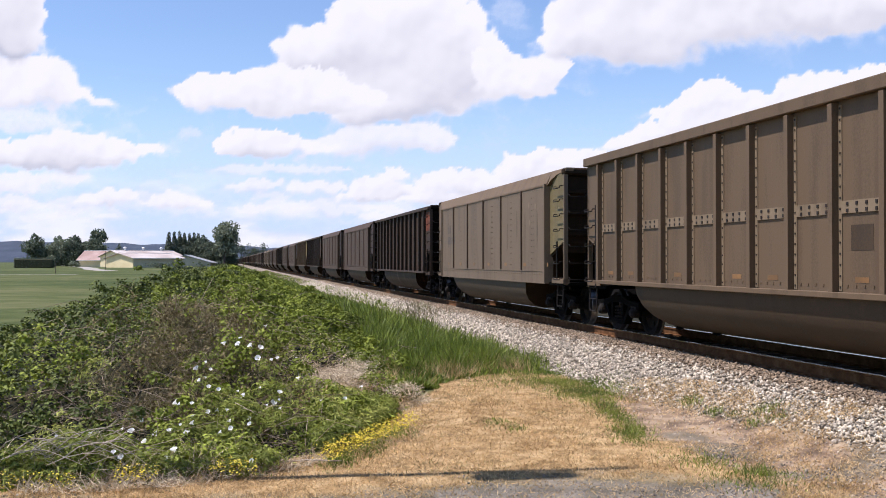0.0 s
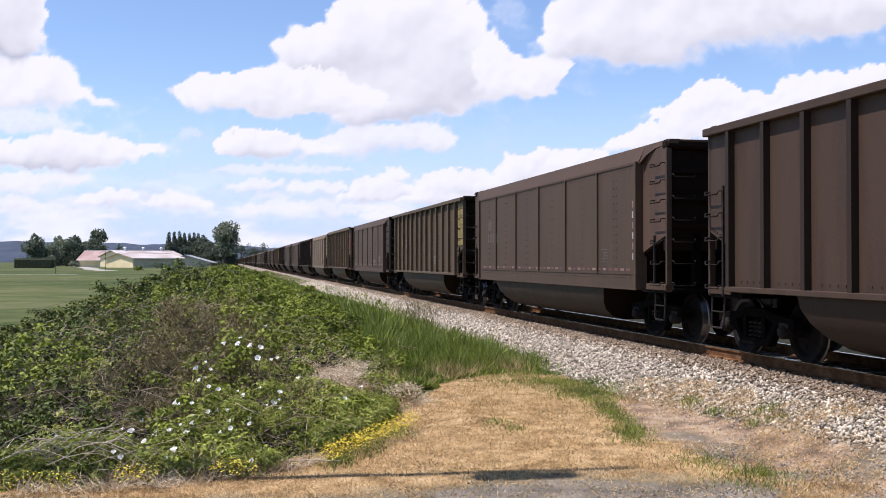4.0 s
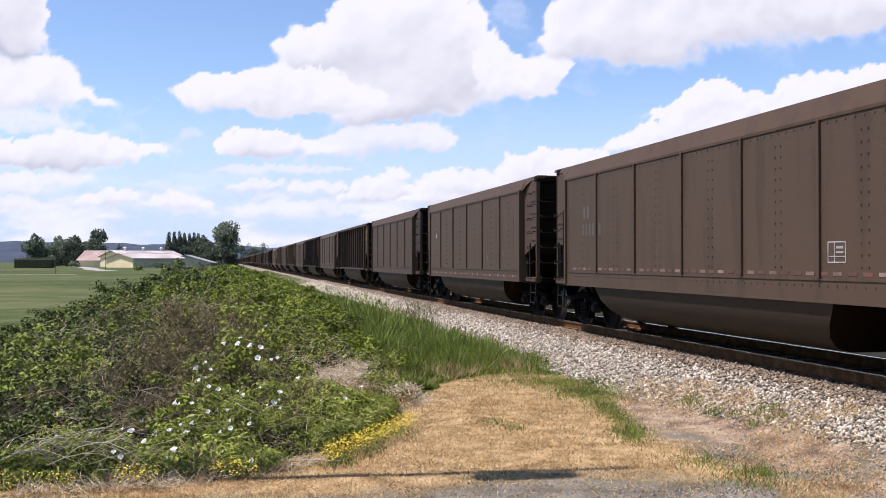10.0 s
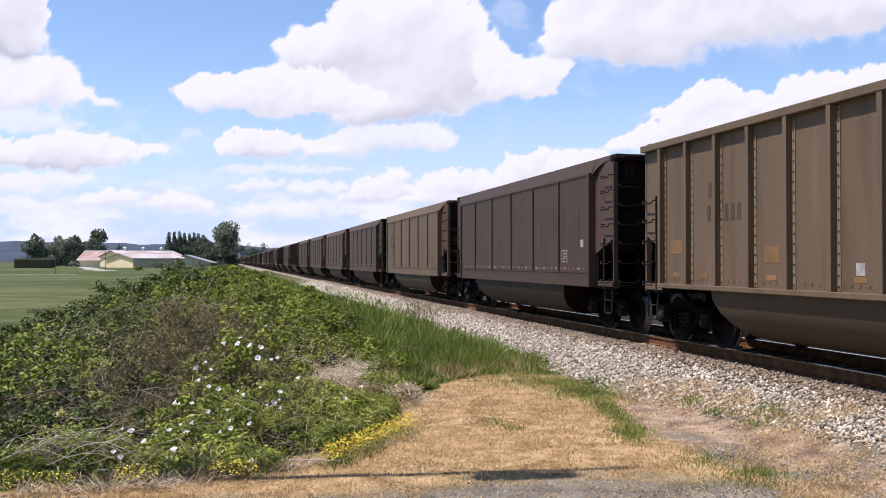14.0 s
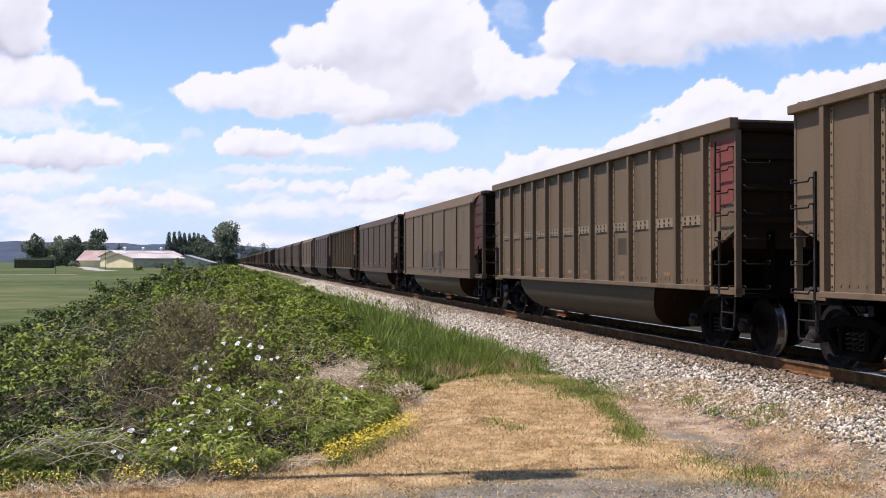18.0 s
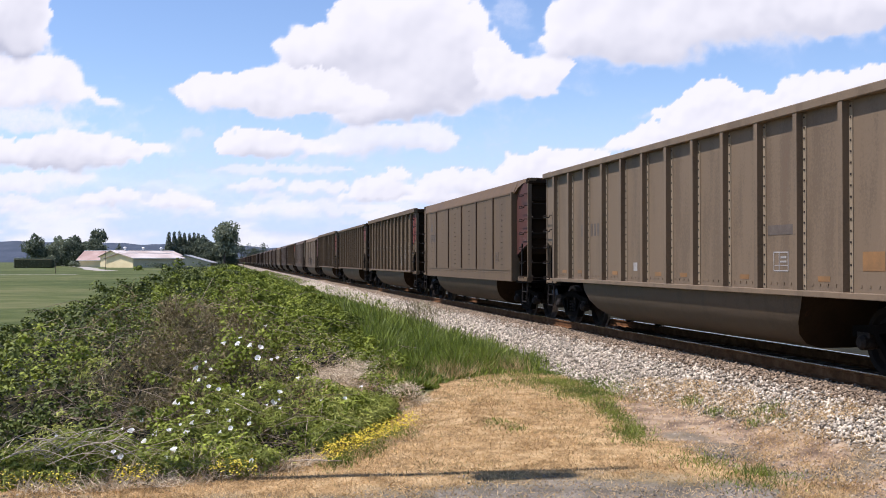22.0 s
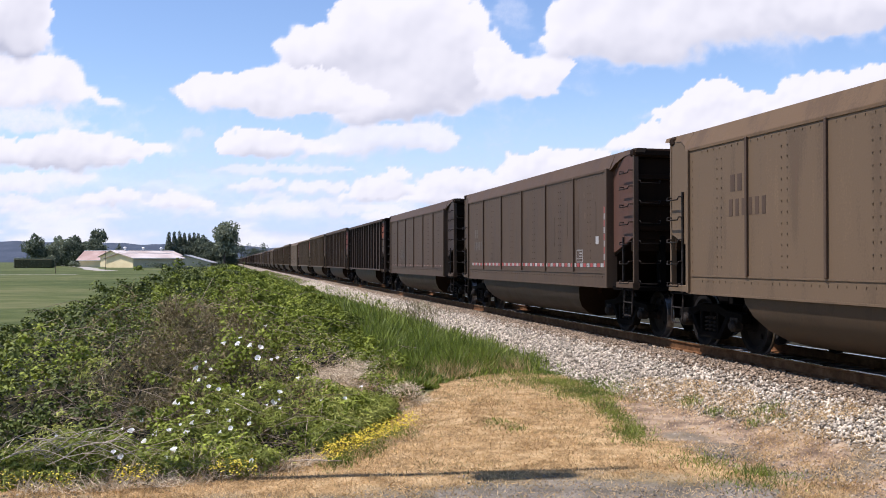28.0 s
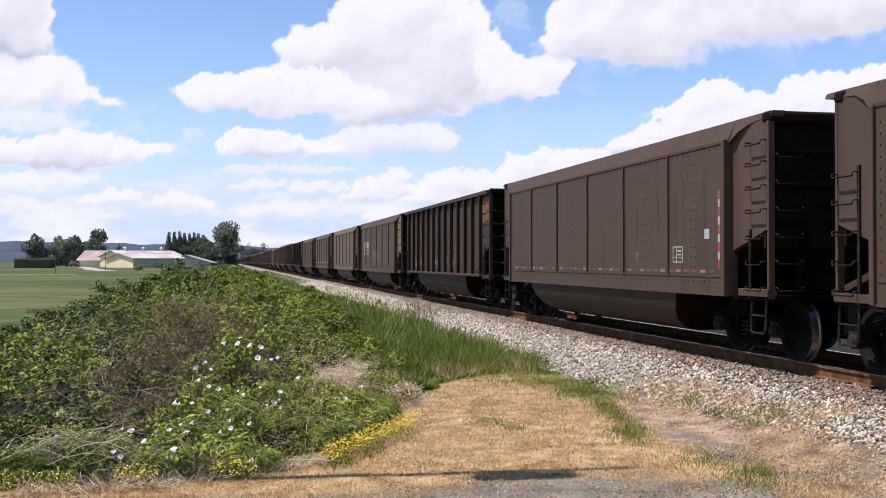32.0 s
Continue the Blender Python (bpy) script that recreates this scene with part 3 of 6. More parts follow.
def coal_car(kind, tone, patch="dull", fine=True, marks=()):
    car = new("coal_gondola")
    tagged(car, LABELS[kind] % TONES[tone] + {"red": ", faded red end panel", "vivid": ", red-orange end panel", "orange": ", orange end panel",
           "yellow": ", yellow end panel", "ochre": ", ochre end panel", "amber": ", amber end panel", "mustard": ", mustard-yellow end panel"}.get(patch, ""), "freight car", "cars of the coal train")
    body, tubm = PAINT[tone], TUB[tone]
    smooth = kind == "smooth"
    place("tub", cached("tub", tub_mesh), [tubm, SHADED_END[tone]], car)
    place("center_sill", cached("csill", lambda: Shape().box(-0.3, 0.3, -7.5, 7.5, 0.36, 0.98).mesh("center_sill")), SHADED_GRIME, car)
    for sx in (-1, 1):
        if smooth:
            place("side_wall", cached(("wallA", sx, fine and sx < 0), lambda: wall_smooth(sx, fine and sx < 0)), [body, RIVET[tone]], car)
            place("top_band", cached(("band", sx), lambda: Shape().prism([(sx * 1.575, 3.35), (sx * 1.575, 3.40), (sx * 1.44, 3.70), (sx * 1.36, 3.70), (sx * 1.52, 3.37)], 1, -6.05, 6.53).mesh("top_band", bevel=0.006)), BAND[tone], car)
            place("end_band", cached(("eband", sx), lambda: end_band(sx)), BAND[tone], car)
            if fine or sx < 0:
                place("end_band", cached(("eband_far", sx), lambda: end_band(sx, True)), BAND[tone], car)
            if fine:
                place("far_bay_panel", cached(("farbay", sx), lambda: Shape().prism([(6.46, 1.68), (6.46, 3.6), (7.36, 3.6), (7.36, 1.98)], 0, *xr(sx, 1.44, 1.48)).mesh("far_bay_panel")), body, car)
            place("bay_post", cached(("bpost", sx), lambda: Shape().box(*xr(sx, 1.40, 1.64), -6.03, -5.93, 0.97, 3.40).mesh("bay_post", bevel=0.008)), body, car)
            bay = BAY.get(patch, PATCH[patch])
            place("bay_panel", cached(("bay", sx), lambda: Shape().prism([(-7.08, 1.98), (-7.08, 3.6), (-6.0, 3.6), (-6.0, 1.66)], 0, *xr(sx, 1.44, 1.48)).mesh("bay_panel")), bay, car, None,
                  "%s end panel" % {"dull": "dull brown", "rust": "dark red-brown"}.get(patch, patch))
            place("far_post", cached(("fpost", sx), lambda: Shape().box(*xr(sx, 1.42, 1.61), 6.44, 6.53, 0.97, 3.38).mesh("far_post", bevel=0.008)), body, car)
            place("skirt_lip", cached(("lip", sx), lambda: Shape().box(*xr(sx, 1.56, 1.572), -5.93, 6.42, 1.25, 1.275).box(*xr(sx, 1.47, 1.575), -5.93, 6.5, 0.955, 0.985).mesh("skirt_lip")), body, car)
            for y in (4.5, 2.42, 0.34, -1.74, -3.82):
                place("rib", cached(("ribA", sx), lambda: Shape().box(*xr(sx, 1.56, 1.60), -0.03, 0.03, 1.275, 3.37).mesh("rib", bevel=0.006)), PAINT["brown"] if tone != "black" else body, car, pose(0, y, 0))
        else:
            place("side_wall", cached(("wallB", sx, fine and sx < 0), lambda: wall_ribbed(sx, fine and sx < 0)), body, car)
            place("top_chord", cached(("chord", sx, kind == "belt"), lambda: Shape().box(*xr(sx, 1.46, 1.615), -7.13, 7.4, *((3.55, 3.73) if kind == "belt" else (3.525, 3.65))).mesh("top_chord", bevel=0.012)), body, car)
            place("side_sill", cached(("sill", sx), lambda: Shape().box(*xr(sx, 1.42, 1.62), -6.26, 6.64, 1.03, 1.11).mesh("side_sill", bevel=0.008)), body, car)
            flange = kind in ("belt", "flanged")
            for i in range(13 if fine or sx < 0 else 0):
                # ribs of the darkest cars take the tub's colour, shaded flanks painted in
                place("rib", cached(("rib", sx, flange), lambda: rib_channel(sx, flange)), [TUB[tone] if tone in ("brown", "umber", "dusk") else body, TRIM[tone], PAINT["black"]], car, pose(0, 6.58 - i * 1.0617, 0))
            if kind == "belt" and fine and sx < 0:
                for i in range(12):
                    place("belt_plate", cached(("belt", sx), lambda: belt(sx)), [TRIM[tone], PAINT["black"]], car, pose(0, 6.0 - i * 1.0617, 0))
            if fine and sx < 0 and not flange:
                place("latch_bracket", cached("latch", lambda: Shape().box(-1.56, -1.5, -0.16, 0.16, -0.03, 0.03).box(-1.535, -1.5, -0.08, 0.08, -0.07, 0.07).mesh("latch_bracket", bevel=0.008)), body, car, pose(0, -5.63, 1.24))
            if fine and sx < 0 and flange:
                place("ladder_bar", cached("ladder_bar", lambda: Shape().box(-1.60, -1.575, -6.61, -6.57, 1.98, 3.4).mesh("ladder_bar")), SPRING, car)
            if patch not in ("dull",) and sx < 0:
                low = 2.05 if patch == "yellow" else 2.45 if kind == "belt" else 2.7
                for y0, y1 in ((-6.62, -6.24), (-7.05, -6.64)):
                    slant = 0.3 if kind == "belt" else 0.0
                    place("colour_panel", cached(("cp", y0, low, slant), lambda: Shape().prism([(y0, low - slant * (y0 + 7.05)), (y1, low - slant * (y1 + 7.05)), (y1, 3.45), (y0, 3.45)], 0, -1.504, -1.5).mesh("colour_panel")), PATCH[patch], car, None, patch + " painted end panel")
        if fine:
            side_ladders(car, sx, body, smooth)
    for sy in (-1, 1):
        end_gear(car, sy, SHADED_END[tone], fine)
    wheels = truck(car, -1, fine) + truck(car, 1, fine)
    x = 1.56 if smooth else 1.50
    for mk in marks:
        k = mk[0]
        if k == "pink":
            dashes(car, x, 1.34 if len(mk) < 2 else mk[1], 5.9, -5.8, 0.31, [PINK_MARK, DULL_MARK, PINK_MARK, DULL_MARK, DULL_MARK], 0.2, 0.05)
        elif k == "redwhite":
            dashes(car, x, 1.10 if len(mk) < 2 else mk[1], 5.9, -5.8, 0.21, [WHITE_MARK, RED_MARK], 0.17, 0.08)
        elif k == "vert":
            for i in range(9):
                bar(car, -1, -5.72, 1.45 + i * 0.14, 0.07, 0.13, WHITE_MARK if i % 2 else RED_MARK, x, "reflector")
        elif k == "vertp":
            for i in range(6):
                bar(car, -1, -5.72, 1.6 + i * 0.2, 0.06, 0.13, PINK_MARK if i % 2 else WHITE_MARK, x, "reflector")
        elif k == "box":
            stencil(car, mk[1], mk[2], x, mk[3] if len(mk) > 3 else None)
        elif k == "tag":
            bar(car, -1, mk[1], mk[2], 0.18, 0.16, mk[3] if len(mk) > 3 else WHITE_MARK, x, "placard")
        elif k == "num":
            numbers(car, x, mk[1], mk[2], mk[3], len(mk) > 4)
        elif k == "plates":
            for y in (mk[1], mk[2]):
                bar(car, -1, y, mk[3], mk[4], mk[5], WHITE_MARK, x - 0.001, "number_board")
            for y, digits in ((mk[1], mk[6]), (mk[2], mk[7])):
                for i in range(digits):
                    bar(car, -1, y + mk[4] * (0.3 - 0.3 * i), mk[3], mk[4] * 0.16, mk[5] * 0.66, PAINT["brown"], x + 0.0035)
        elif k == "stripe":
            bar(car, -1, mk[1], mk[2], 0.10, 0.85, YELLOW_MARK, x, "yellow_stripe")
        elif k == "spots":
            for i in (0, 1, 3, 5, 6, 8, 10):
                bar(car, -1, 6.58 - 1.0617 * i - 0.53, 1.27, 0.28, 0.07, YELLOW_MARK, x, "reflector")
        elif k == "dim":
            bar(car, -1, mk[1], mk[2], 0.46, 0.32, TUB[tone], x, "overpaint")
        elif k == "ydash":
            for i in range(7):
                bar(car, -1, 5.4 - 1.9 * i, 1.42, 0.24, 0.09, YELLOW_MARK, x, "reflector")
        elif k == "patch":
            bar(car, -1, mk[1], mk[2], 0.44, 0.24, YELLOW_MARK, x, "yellow_patch")
        elif k == "faint":
            bar(car, -1, mk[1], mk[2], mk[3], mk[4], FAINT_MARK, x)
        elif k == "wash":
            for i, (y, z, h) in enumerate(((-4.1, 2.35, 0.9), (-5.2, 2.3, 0.95), (-3.35, 2.45, 0.85), (-2.4, 2.2, 0.7))):
                place("streak", cached(("streak", h), lambda: Shape().prism([(0, -h / 2), (0.045, -h * 0.1), (0.035, h * 0.35), (0, h / 2), (-0.035, h * 0.35), (-0.045, -h * 0.1)], 0, -0.003, 0).mesh("streak")), STREAK[tone], car, pose(-x, y, z))
            for y, z in ((-4.5, 2.95), (-5.05, 2.9), (-4.55, 2.5)):
                place("smudge", cached("smudge", lambda: Shape().prism([(-0.05, -0.06), (0.03, -0.08), (0.06, 0.02), (0.02, 0.09), (-0.05, 0.05)], 0, -0.003, 0).mesh("smudge")), WASH[tone], car, pose(-x, y, z))
        elif k == "graf":
            scribble(car, x, mk[1], mk[2], mk[3], mk[4], mk[5], mk[6])
    return car, wheels


# the train, in running order: a car passes the camera, the next one follows
BOX, BOXF = ("box", -4.2, 1.62), ("box", -4.2, 1.62, FAINT_MARK)
ROSTER = {
    -6: ("ribbed", "tan", "yellow", ()), -5: ("ribbed", "brown", "dull", ()), -4: ("smooth", "warm", "dull", ()), -3: ("smooth", "warm", "dull", ()),
    -2: ("ribbed", "umber", "orange", ()),
    -1: ("smooth", "light", "yellow", (("ydash",), ("num", 5.0, 2.35, FAINT_MARK), ("wash",))),
    0: ("belt", "tan", "red", (("spots",), ("dim", -2.45, 1.8))),
    1: ("smooth", "warm", "dull", (("pink",), BOX, ("tag", -2.3, 1.5), ("wash",))),
    2: ("flanged", "olive", "yellow", (("plates", 4.88, 3.9, 2.29, 0.52, 0.32, 3, 3), ("dim", 4.88, 2.77), ("dim", 3.9, 2.77), ("box", -2.44, 1.55))),
    3: ("smooth", "warm", "rust", (("pink",), BOXF, ("num", 5.0, 2.3, FAINT_MARK), ("vertp",))),
    4: ("ribbed", "umber", "orange", (("box", -2.44, 1.6, FAINT_MARK),)),
    5: ("smooth", "warm", "rust", (("pink",), BOXF, ("vertp",), ("wash",))),
    6: ("ribbed", "brown", "mustard", (("box", -3.5, 1.55), ("tag", -4.56, 2.1, FAINT_MARK), ("tag", -4.56, 1.55), ("faint", -4.56, 1.83, 0.2, 0.12))),
    7: ("smooth", "warm", "dull", (("num", 5.0, 2.3, FAINT_MARK), ("wash",))),
    8: ("smooth", "grey", "rust", (("pink", 1.10), ("tag", 5.35, 2.45), ("faint", 5.35, 2.7, 0.2, 0.1), BOXF, ("tag", -2.4, 1.6, FAINT_MARK), ("wash",), ("logo",))),
    9: ("smooth", "grey", "red", (("pink",), ("num", 4.9, 2.3, FAINT_MARK), BOX)),
    10: ("smooth", "warm", "dull", (("pink",), ("num", 5.0, 2.3, FAINT_MARK), BOXF, ("vertp",), ("wash",))),
    11: ("smooth", "tan", "orange", (BOXF, ("num", 4.95, 2.35, PAINT["warm"]), ("tag", -2.4, 1.6, FAINT_MARK), ("wash",))),
    12: ("smooth", "dusk", "rust", (("pink",), BOX, ("tag", -5.4, 1.9), ("wash",))),
    13: ("flanged", "tan", "vivid", (("num", 4.4, 2.4, PAINT["warm"]), ("patch", 6.05, 1.75), ("patch", 2.85, 1.6), ("box", -2.44, 1.5), ("tag", 0.74, 1.4), ("patch", -3.5, 1.55), ("spots",))),
    14: ("smooth", "warm", "ochre", (("ydash",), BOXF)),
    15: ("smooth", "tan", "red", (BOXF, ("graf", 0.6, 1.5, 4.2, 0.9, FAINT_MARK, 3))),
    16: ("belt", "tan", "red", (("spots",), ("dim", -2.45, 1.8))),
    17: ("flanged", "tan", "red", (("num", 4.4, 2.4, FAINT_MARK), ("box", -2.44, 1.55), ("tag", 0.74, 1.45), ("patch", -5.63, 1.75), ("patch", -3.5, 1.6), ("patch", -0.32, 1.55))),
    18: ("belt", "tan", "red", (("spots",), ("graf", -4.2, 1.7, 2.4, 0.9, WORN_MARK, 8), ("graf", -3.9, 1.6, 1.6, 0.6, FAINT_MARK, 18), ("dim", -1.4, 1.8))),
    19: ("smooth", "tan", "red", (("num", 5.2, 2.5, FAINT_MARK), BOXF)),
    20: ("flanged", "light", "vivid", (("num", 4.4, 2.3, FAINT_MARK), ("box", -3.5, 1.5), ("tag", 1.8, 1.4), ("patch", -5.63, 1.5), ("spots",), ("faint", -3.5, 1.95, 0.7, 0.14))),
    21: ("belt", "tan", "rust", (("spots",), ("dim", -2.45, 1.75))),
    22: ("belt", "warm", "red", (("spots",), ("graf", 3.05, 1.55, 0.5, 0.75, WHITE_MARK, 2))),
    23: ("ribbed", "dusk", "orange", (("box", -2.44, 1.55), ("tag", -3.5, 1.6, FAINT_MARK))),
    24: ("smooth", "warm", "dull", (("pink",), ("graf", 3.2, 1.8, 2.0, 0.7, FAINT_MARK, 4))),
    25: ("smooth", "grey", "orange", (("redwhite", 1.42), ("vert",), BOX, ("tag", -5.3, 1.95), ("num", 5.2, 2.1, FAINT_MARK), ("wash",))),
    26: ("smooth", "tan", "orange", (BOXF, ("num", 4.6, 2.45, PAINT["brown"]), ("graf", -4.0, 1.25, 0.5, 0.4, WHITE_MARK, 6))),
    27: ("smooth", "warm", "yellow", (("plates", 5.0, 3.85, 2.42, 0.9, 0.32, 2, 0), ("plates", 5.0, 3.85, 2.05, 0.9, 0.32, 3, 3), ("graf", 0.6, 1.75, 2.2, 0.6, WORN_MARK, 5), ("tag", 0.2, 1.1, FAINT_MARK))),
    28: ("ribbed", "umber", "amber", (("stripe", 6.02, 1.72), ("box", -2.44, 1.6, YELLOW_MARK), ("graf", 5.0, 1.5, 0.6, 0.4, WORN_MARK, 21), ("graf", 3.9, 1.42, 0.7, 0.32, WORN_MARK, 22), ("graf", 0.9, 1.45, 0.6, 0.34, WORN_MARK, 7), ("graf", -0.9, 1.55, 0.5, 0.3, WORN_MARK, 9), ("graf", -1.9, 1.45, 0.5, 0.22, WORN_MARK, 11), ("graf", 2.9, 1.45, 0.5, 0.22, FAINT_MARK, 12), ("faint", -2.44, 1.95, 0.4, 0.12))),
    29: ("smooth", "warm", "rust", (("pink",), ("vert",), BOX, ("tag", -5.3, 1.95), ("tag", -2.4, 1.6, FAINT_MARK), ("wash",))),
    30: ("smooth", "warm", "dull", (("pink",), BOX, ("tag", 4.9, 2.0))),
    31: ("ribbed", "tan", "red", ()), 32: ("smooth", "warm", "dull", ()),
}
draw = random.Random(11)
for k in range(-62, -6):
    kind = draw.choice(("smooth", "smooth", "ribbed"))
    ROSTER[k] = (kind, draw.choice(("brown", "warm", "black")) if k < -9 else ("brown" if k < -6 else "warm"), "dull", ()) if kind == "ribbed" else (kind, draw.choice(("warm", "grey", "grey", "light")), "dull", ())
TRAIN = {}
for k in sorted(ROSTER, reverse=True):
    kind, tone, patch, marks = ROSTER[k]
    TRAIN[k] = coal_car(kind, tone, patch, k >= -4, [q for q in marks if q[0] != "logo"])

# how many car lengths the train has gone, second by second
GONE = [(0, 0.0), (3, 2.734), (6, 5.4735), (9, 8.22), (13, 11.887), (19, 17.409), (23, 21.1086), (28, 25.74), (32, 29.428)]


def gone(t):
    return float(np.interp(t, [a for a, _ in GONE], [b for _, b in GONE]))


def car_pose(k, g):
    n = 1.404 - k + g
    return TRACK @ pose(MID, PITCH * n - 1.58 - HALF, RAIL)


def motions():
    """The train rolls away along the track; its wheels turn while they pass in view; the clouds drift."""
    walk(clouds, [(0, pose(0, 0, 0)), (32, pose(9, 0, 0))])
    walk(left_clouds, [(0, pose(0, 0, 0)), (32, pose(27, 0, 2))])
    for k, (car, wheels) in TRAIN.items():
        walk(car, [(t, car_pose(k, g)) for t, g in GONE])
        if k < -2:
            continue
        times = [t / FPS for t in range(0, 32 * FPS + 1) if 0.6 < 1.404 - k + gone(t / FPS) < 2.9]
        if not times:
            continue
        for w, rest in wheels:
            rows = [(t, rest @ Matrix.Rotation(-gone(t) * PITCH / 0.457, 4, "X")) for t in times]
            if times[0] > 0:
                rows.insert(0, (0, rows[0][1]))
            if times[-1] < 32:
                rows.append((32, rows[-1][1]))
            walk(w, rows)


# ---- ground: one sheet from the lane at the camera's feet to the horizon ----
def value_noise(x, y, scale, seed, octaves=4):
    """Smooth noise, about -1 to 1, on arrays of places."""
    r = np.random.default_rng(seed)
    total, amp, norm = 0.0, 1.0, 0.0
    for _ in range(octaves):
        g = r.uniform(-1, 1, (64, 64))
        fx, fy = x / scale + 1000.3, y / scale + 1000.7
        ix, iy = np.floor(fx).astype(int), np.floor(fy).astype(int)
        tx, ty = fx - ix, fy - iy
        tx, ty = tx * tx * (3 - 2 * tx), ty * ty * (3 - 2 * ty)
        a, b, c, d = g[ix % 64, iy % 64], g[(ix + 1) % 64, iy % 64], g[ix % 64, (iy + 1) % 64], g[(ix + 1) % 64, (iy + 1) % 64]
        total = total + amp * ((a * (1 - tx) + b * tx) * (1 - ty) + (c * (1 - tx) + d * tx) * ty)
        norm += amp
        amp, scale = amp * 0.5, scale / 2
    return total / norm


def step(x, a, b):
    t = np.clip((x - a) / (b - a), 0, 1)
    return t * t * (3 - 2 * t)


def bramble_front(x):
    return np.interp(x, [-9, -4.15, -3.1, -2.0, -1.46, -1.2, -0.7, -0.2, 0.6], [8.8, 9.1, 9.25, 9.65, 10.2, 11.0, 13.1, 16.5, 18.5])


def bald(x, y):
    """A thin strawy place between the thicket and the tall grass."""
    return np.minimum(1.3 * np.exp(-(((x + 1.75) / 0.5) ** 2 + ((y - 16.6) / 1.7) ** 2)) + np.exp(-(((x + 0.5) / 0.26) ** 2 + ((y - 15.2) / 0.7) ** 2)), 1.0)


def domes(x, y, cell, seed):
    """Rounded heaps, one to a cell, with creases between them: 0 in a crease, about 1 on top."""
    r = np.random.default_rng(seed)
    jx, jy, top = r.uniform(0.1, 0.9, (64, 64)), r.uniform(0.1, 0.9, (64, 64)), r.uniform(0.55, 1.15, (64, 64))
    fx, fy = x / cell + 1000.2, y / cell + 1000.6
    ix, iy = np.floor(fx).astype(int), np.floor(fy).astype(int)
    first, second, high = np.full(np.shape(x), 9.0), np.full(np.shape(x), 9.0), np.ones(np.shape(x))
    for dx in (-1, 0, 1):
        for dy in (-1, 0, 1):
            kx, ky = (ix + dx) % 64, (iy + dy) % 64
            d = np.hypot(ix + dx + jx[kx, ky] - fx, iy + dy + jy[kx, ky] - fy)
            high = np.where(d < first, top[kx, ky], high)
            second = np.minimum(second, np.maximum(first, d))
            first = np.minimum(first, d)
    return high * np.sqrt(np.clip(1 - first ** 2 / 1.1, 0, 1)) * (0.25 + 0.75 * step(second - first, 0.0, 0.42))


def hollow(x, y):
    """Dark gaps in the thicket."""
    g = 0.0
    for cx, cy, r in ((-7.2, 17.0, 0.8), (-4.05, 12.9, 0.3), (-2.6, 17.5, 0.4), (-8.5, 24.0, 0.9), (-6.0, 21.0, 0.5), (-3.2, 26.0, 0.6)):
        g = g + np.exp(-(((x - cx) / r) ** 2 + ((y - cy) / (1.5 * r)) ** 2))
    return np.minimum(g, 1.0)


def canopy(x, y):
    """Height of the bramble thicket, and how surely a place lies in it."""
    v, u = to_track(x, y)
    wob = value_noise(x, y, 1.7, 3, 3)
    inside = step(y - bramble_front(x) + 0.5 * wob, 0, 0.5) * step(v, -6.6, -5.8) * (1 - step(v + 0.5 * wob - 1.5 * step(u, 20, 38), 2.6, 3.4)) * (y > 5)
    ramp = step(y - bramble_front(x), -0.3, 6.5) * 0.9 + 0.10
    side = (0.45 + 0.55 * (1 - step(v, 0.0, 3.2))) * (0.10 + 0.90 * step(v, -7.0, -1.4))
    big, small = domes(x + 0.3 * wob, y, 1.4, 44), domes(x + 0.2 * wob, y + 0.2 * wob, 0.62, 45)
    rough = 0.75 + 0.45 * (1 - step(x, -4.6, -2.6))
    far = 1 - 0.35 * step(u, 40, 150)
    h = 0.95 * ramp * side * far * (1 + rough * (0.95 * (big - 0.5) + 0.5 * wob)) + 0.5 * (small - 0.45) * (0.35 + 0.65 * ramp) * rough * (0.4 + 0.6 * side) + 0.07 * value_noise(x, y, 0.4, 8, 2)
    h = h * (1 - 0.65 * np.exp(-(((x + 1.2) / 0.95) ** 2 + ((y - 15.2) / 2.2) ** 2))) - 0.6 * hollow(x, y)
    b = bald(x, y)
    return np.maximum(h * (1 - b) + 0.25 * b, 0.05) * inside, inside


def in_poly(x, y, poly):
    c = np.zeros(x.shape, bool)
    n = len(poly)
    for i in range(n):
        (x0, y0), (x1, y1) = poly[i], poly[(i + 1) % n]
        if y0 == y1:
            continue
        c ^= ((y0 > y) != (y1 > y)) & (x < (x1 - x0) * (y - y0) / (y1 - y0) + x0)
    return c


DRY = [(-9, 8.2), (-9, 10.0), (-3.1, 10.1), (-1.7, 10.6), (-1.2, 11.5), (-0.6, 13.6), (-0.2, 16.4), (0.3, 18.2), (1.35, 19.4), (2.2, 18.6), (2.55, 16.6), (2.4, 14.2),
       (2.3, 12.6), (2.75, 11.4), (3.1, 10.1), (3.0, 9.1), (3.0, 8.2)]
DIRT = [(2.5, 16.8), (2.3, 12.6), (2.75, 11.4), (3.1, 10.1), (3.0, 8.0), (7, 6), (7, 8), (5.6, 10.0), (4.9, 13.0), (3.3, 16.8)]


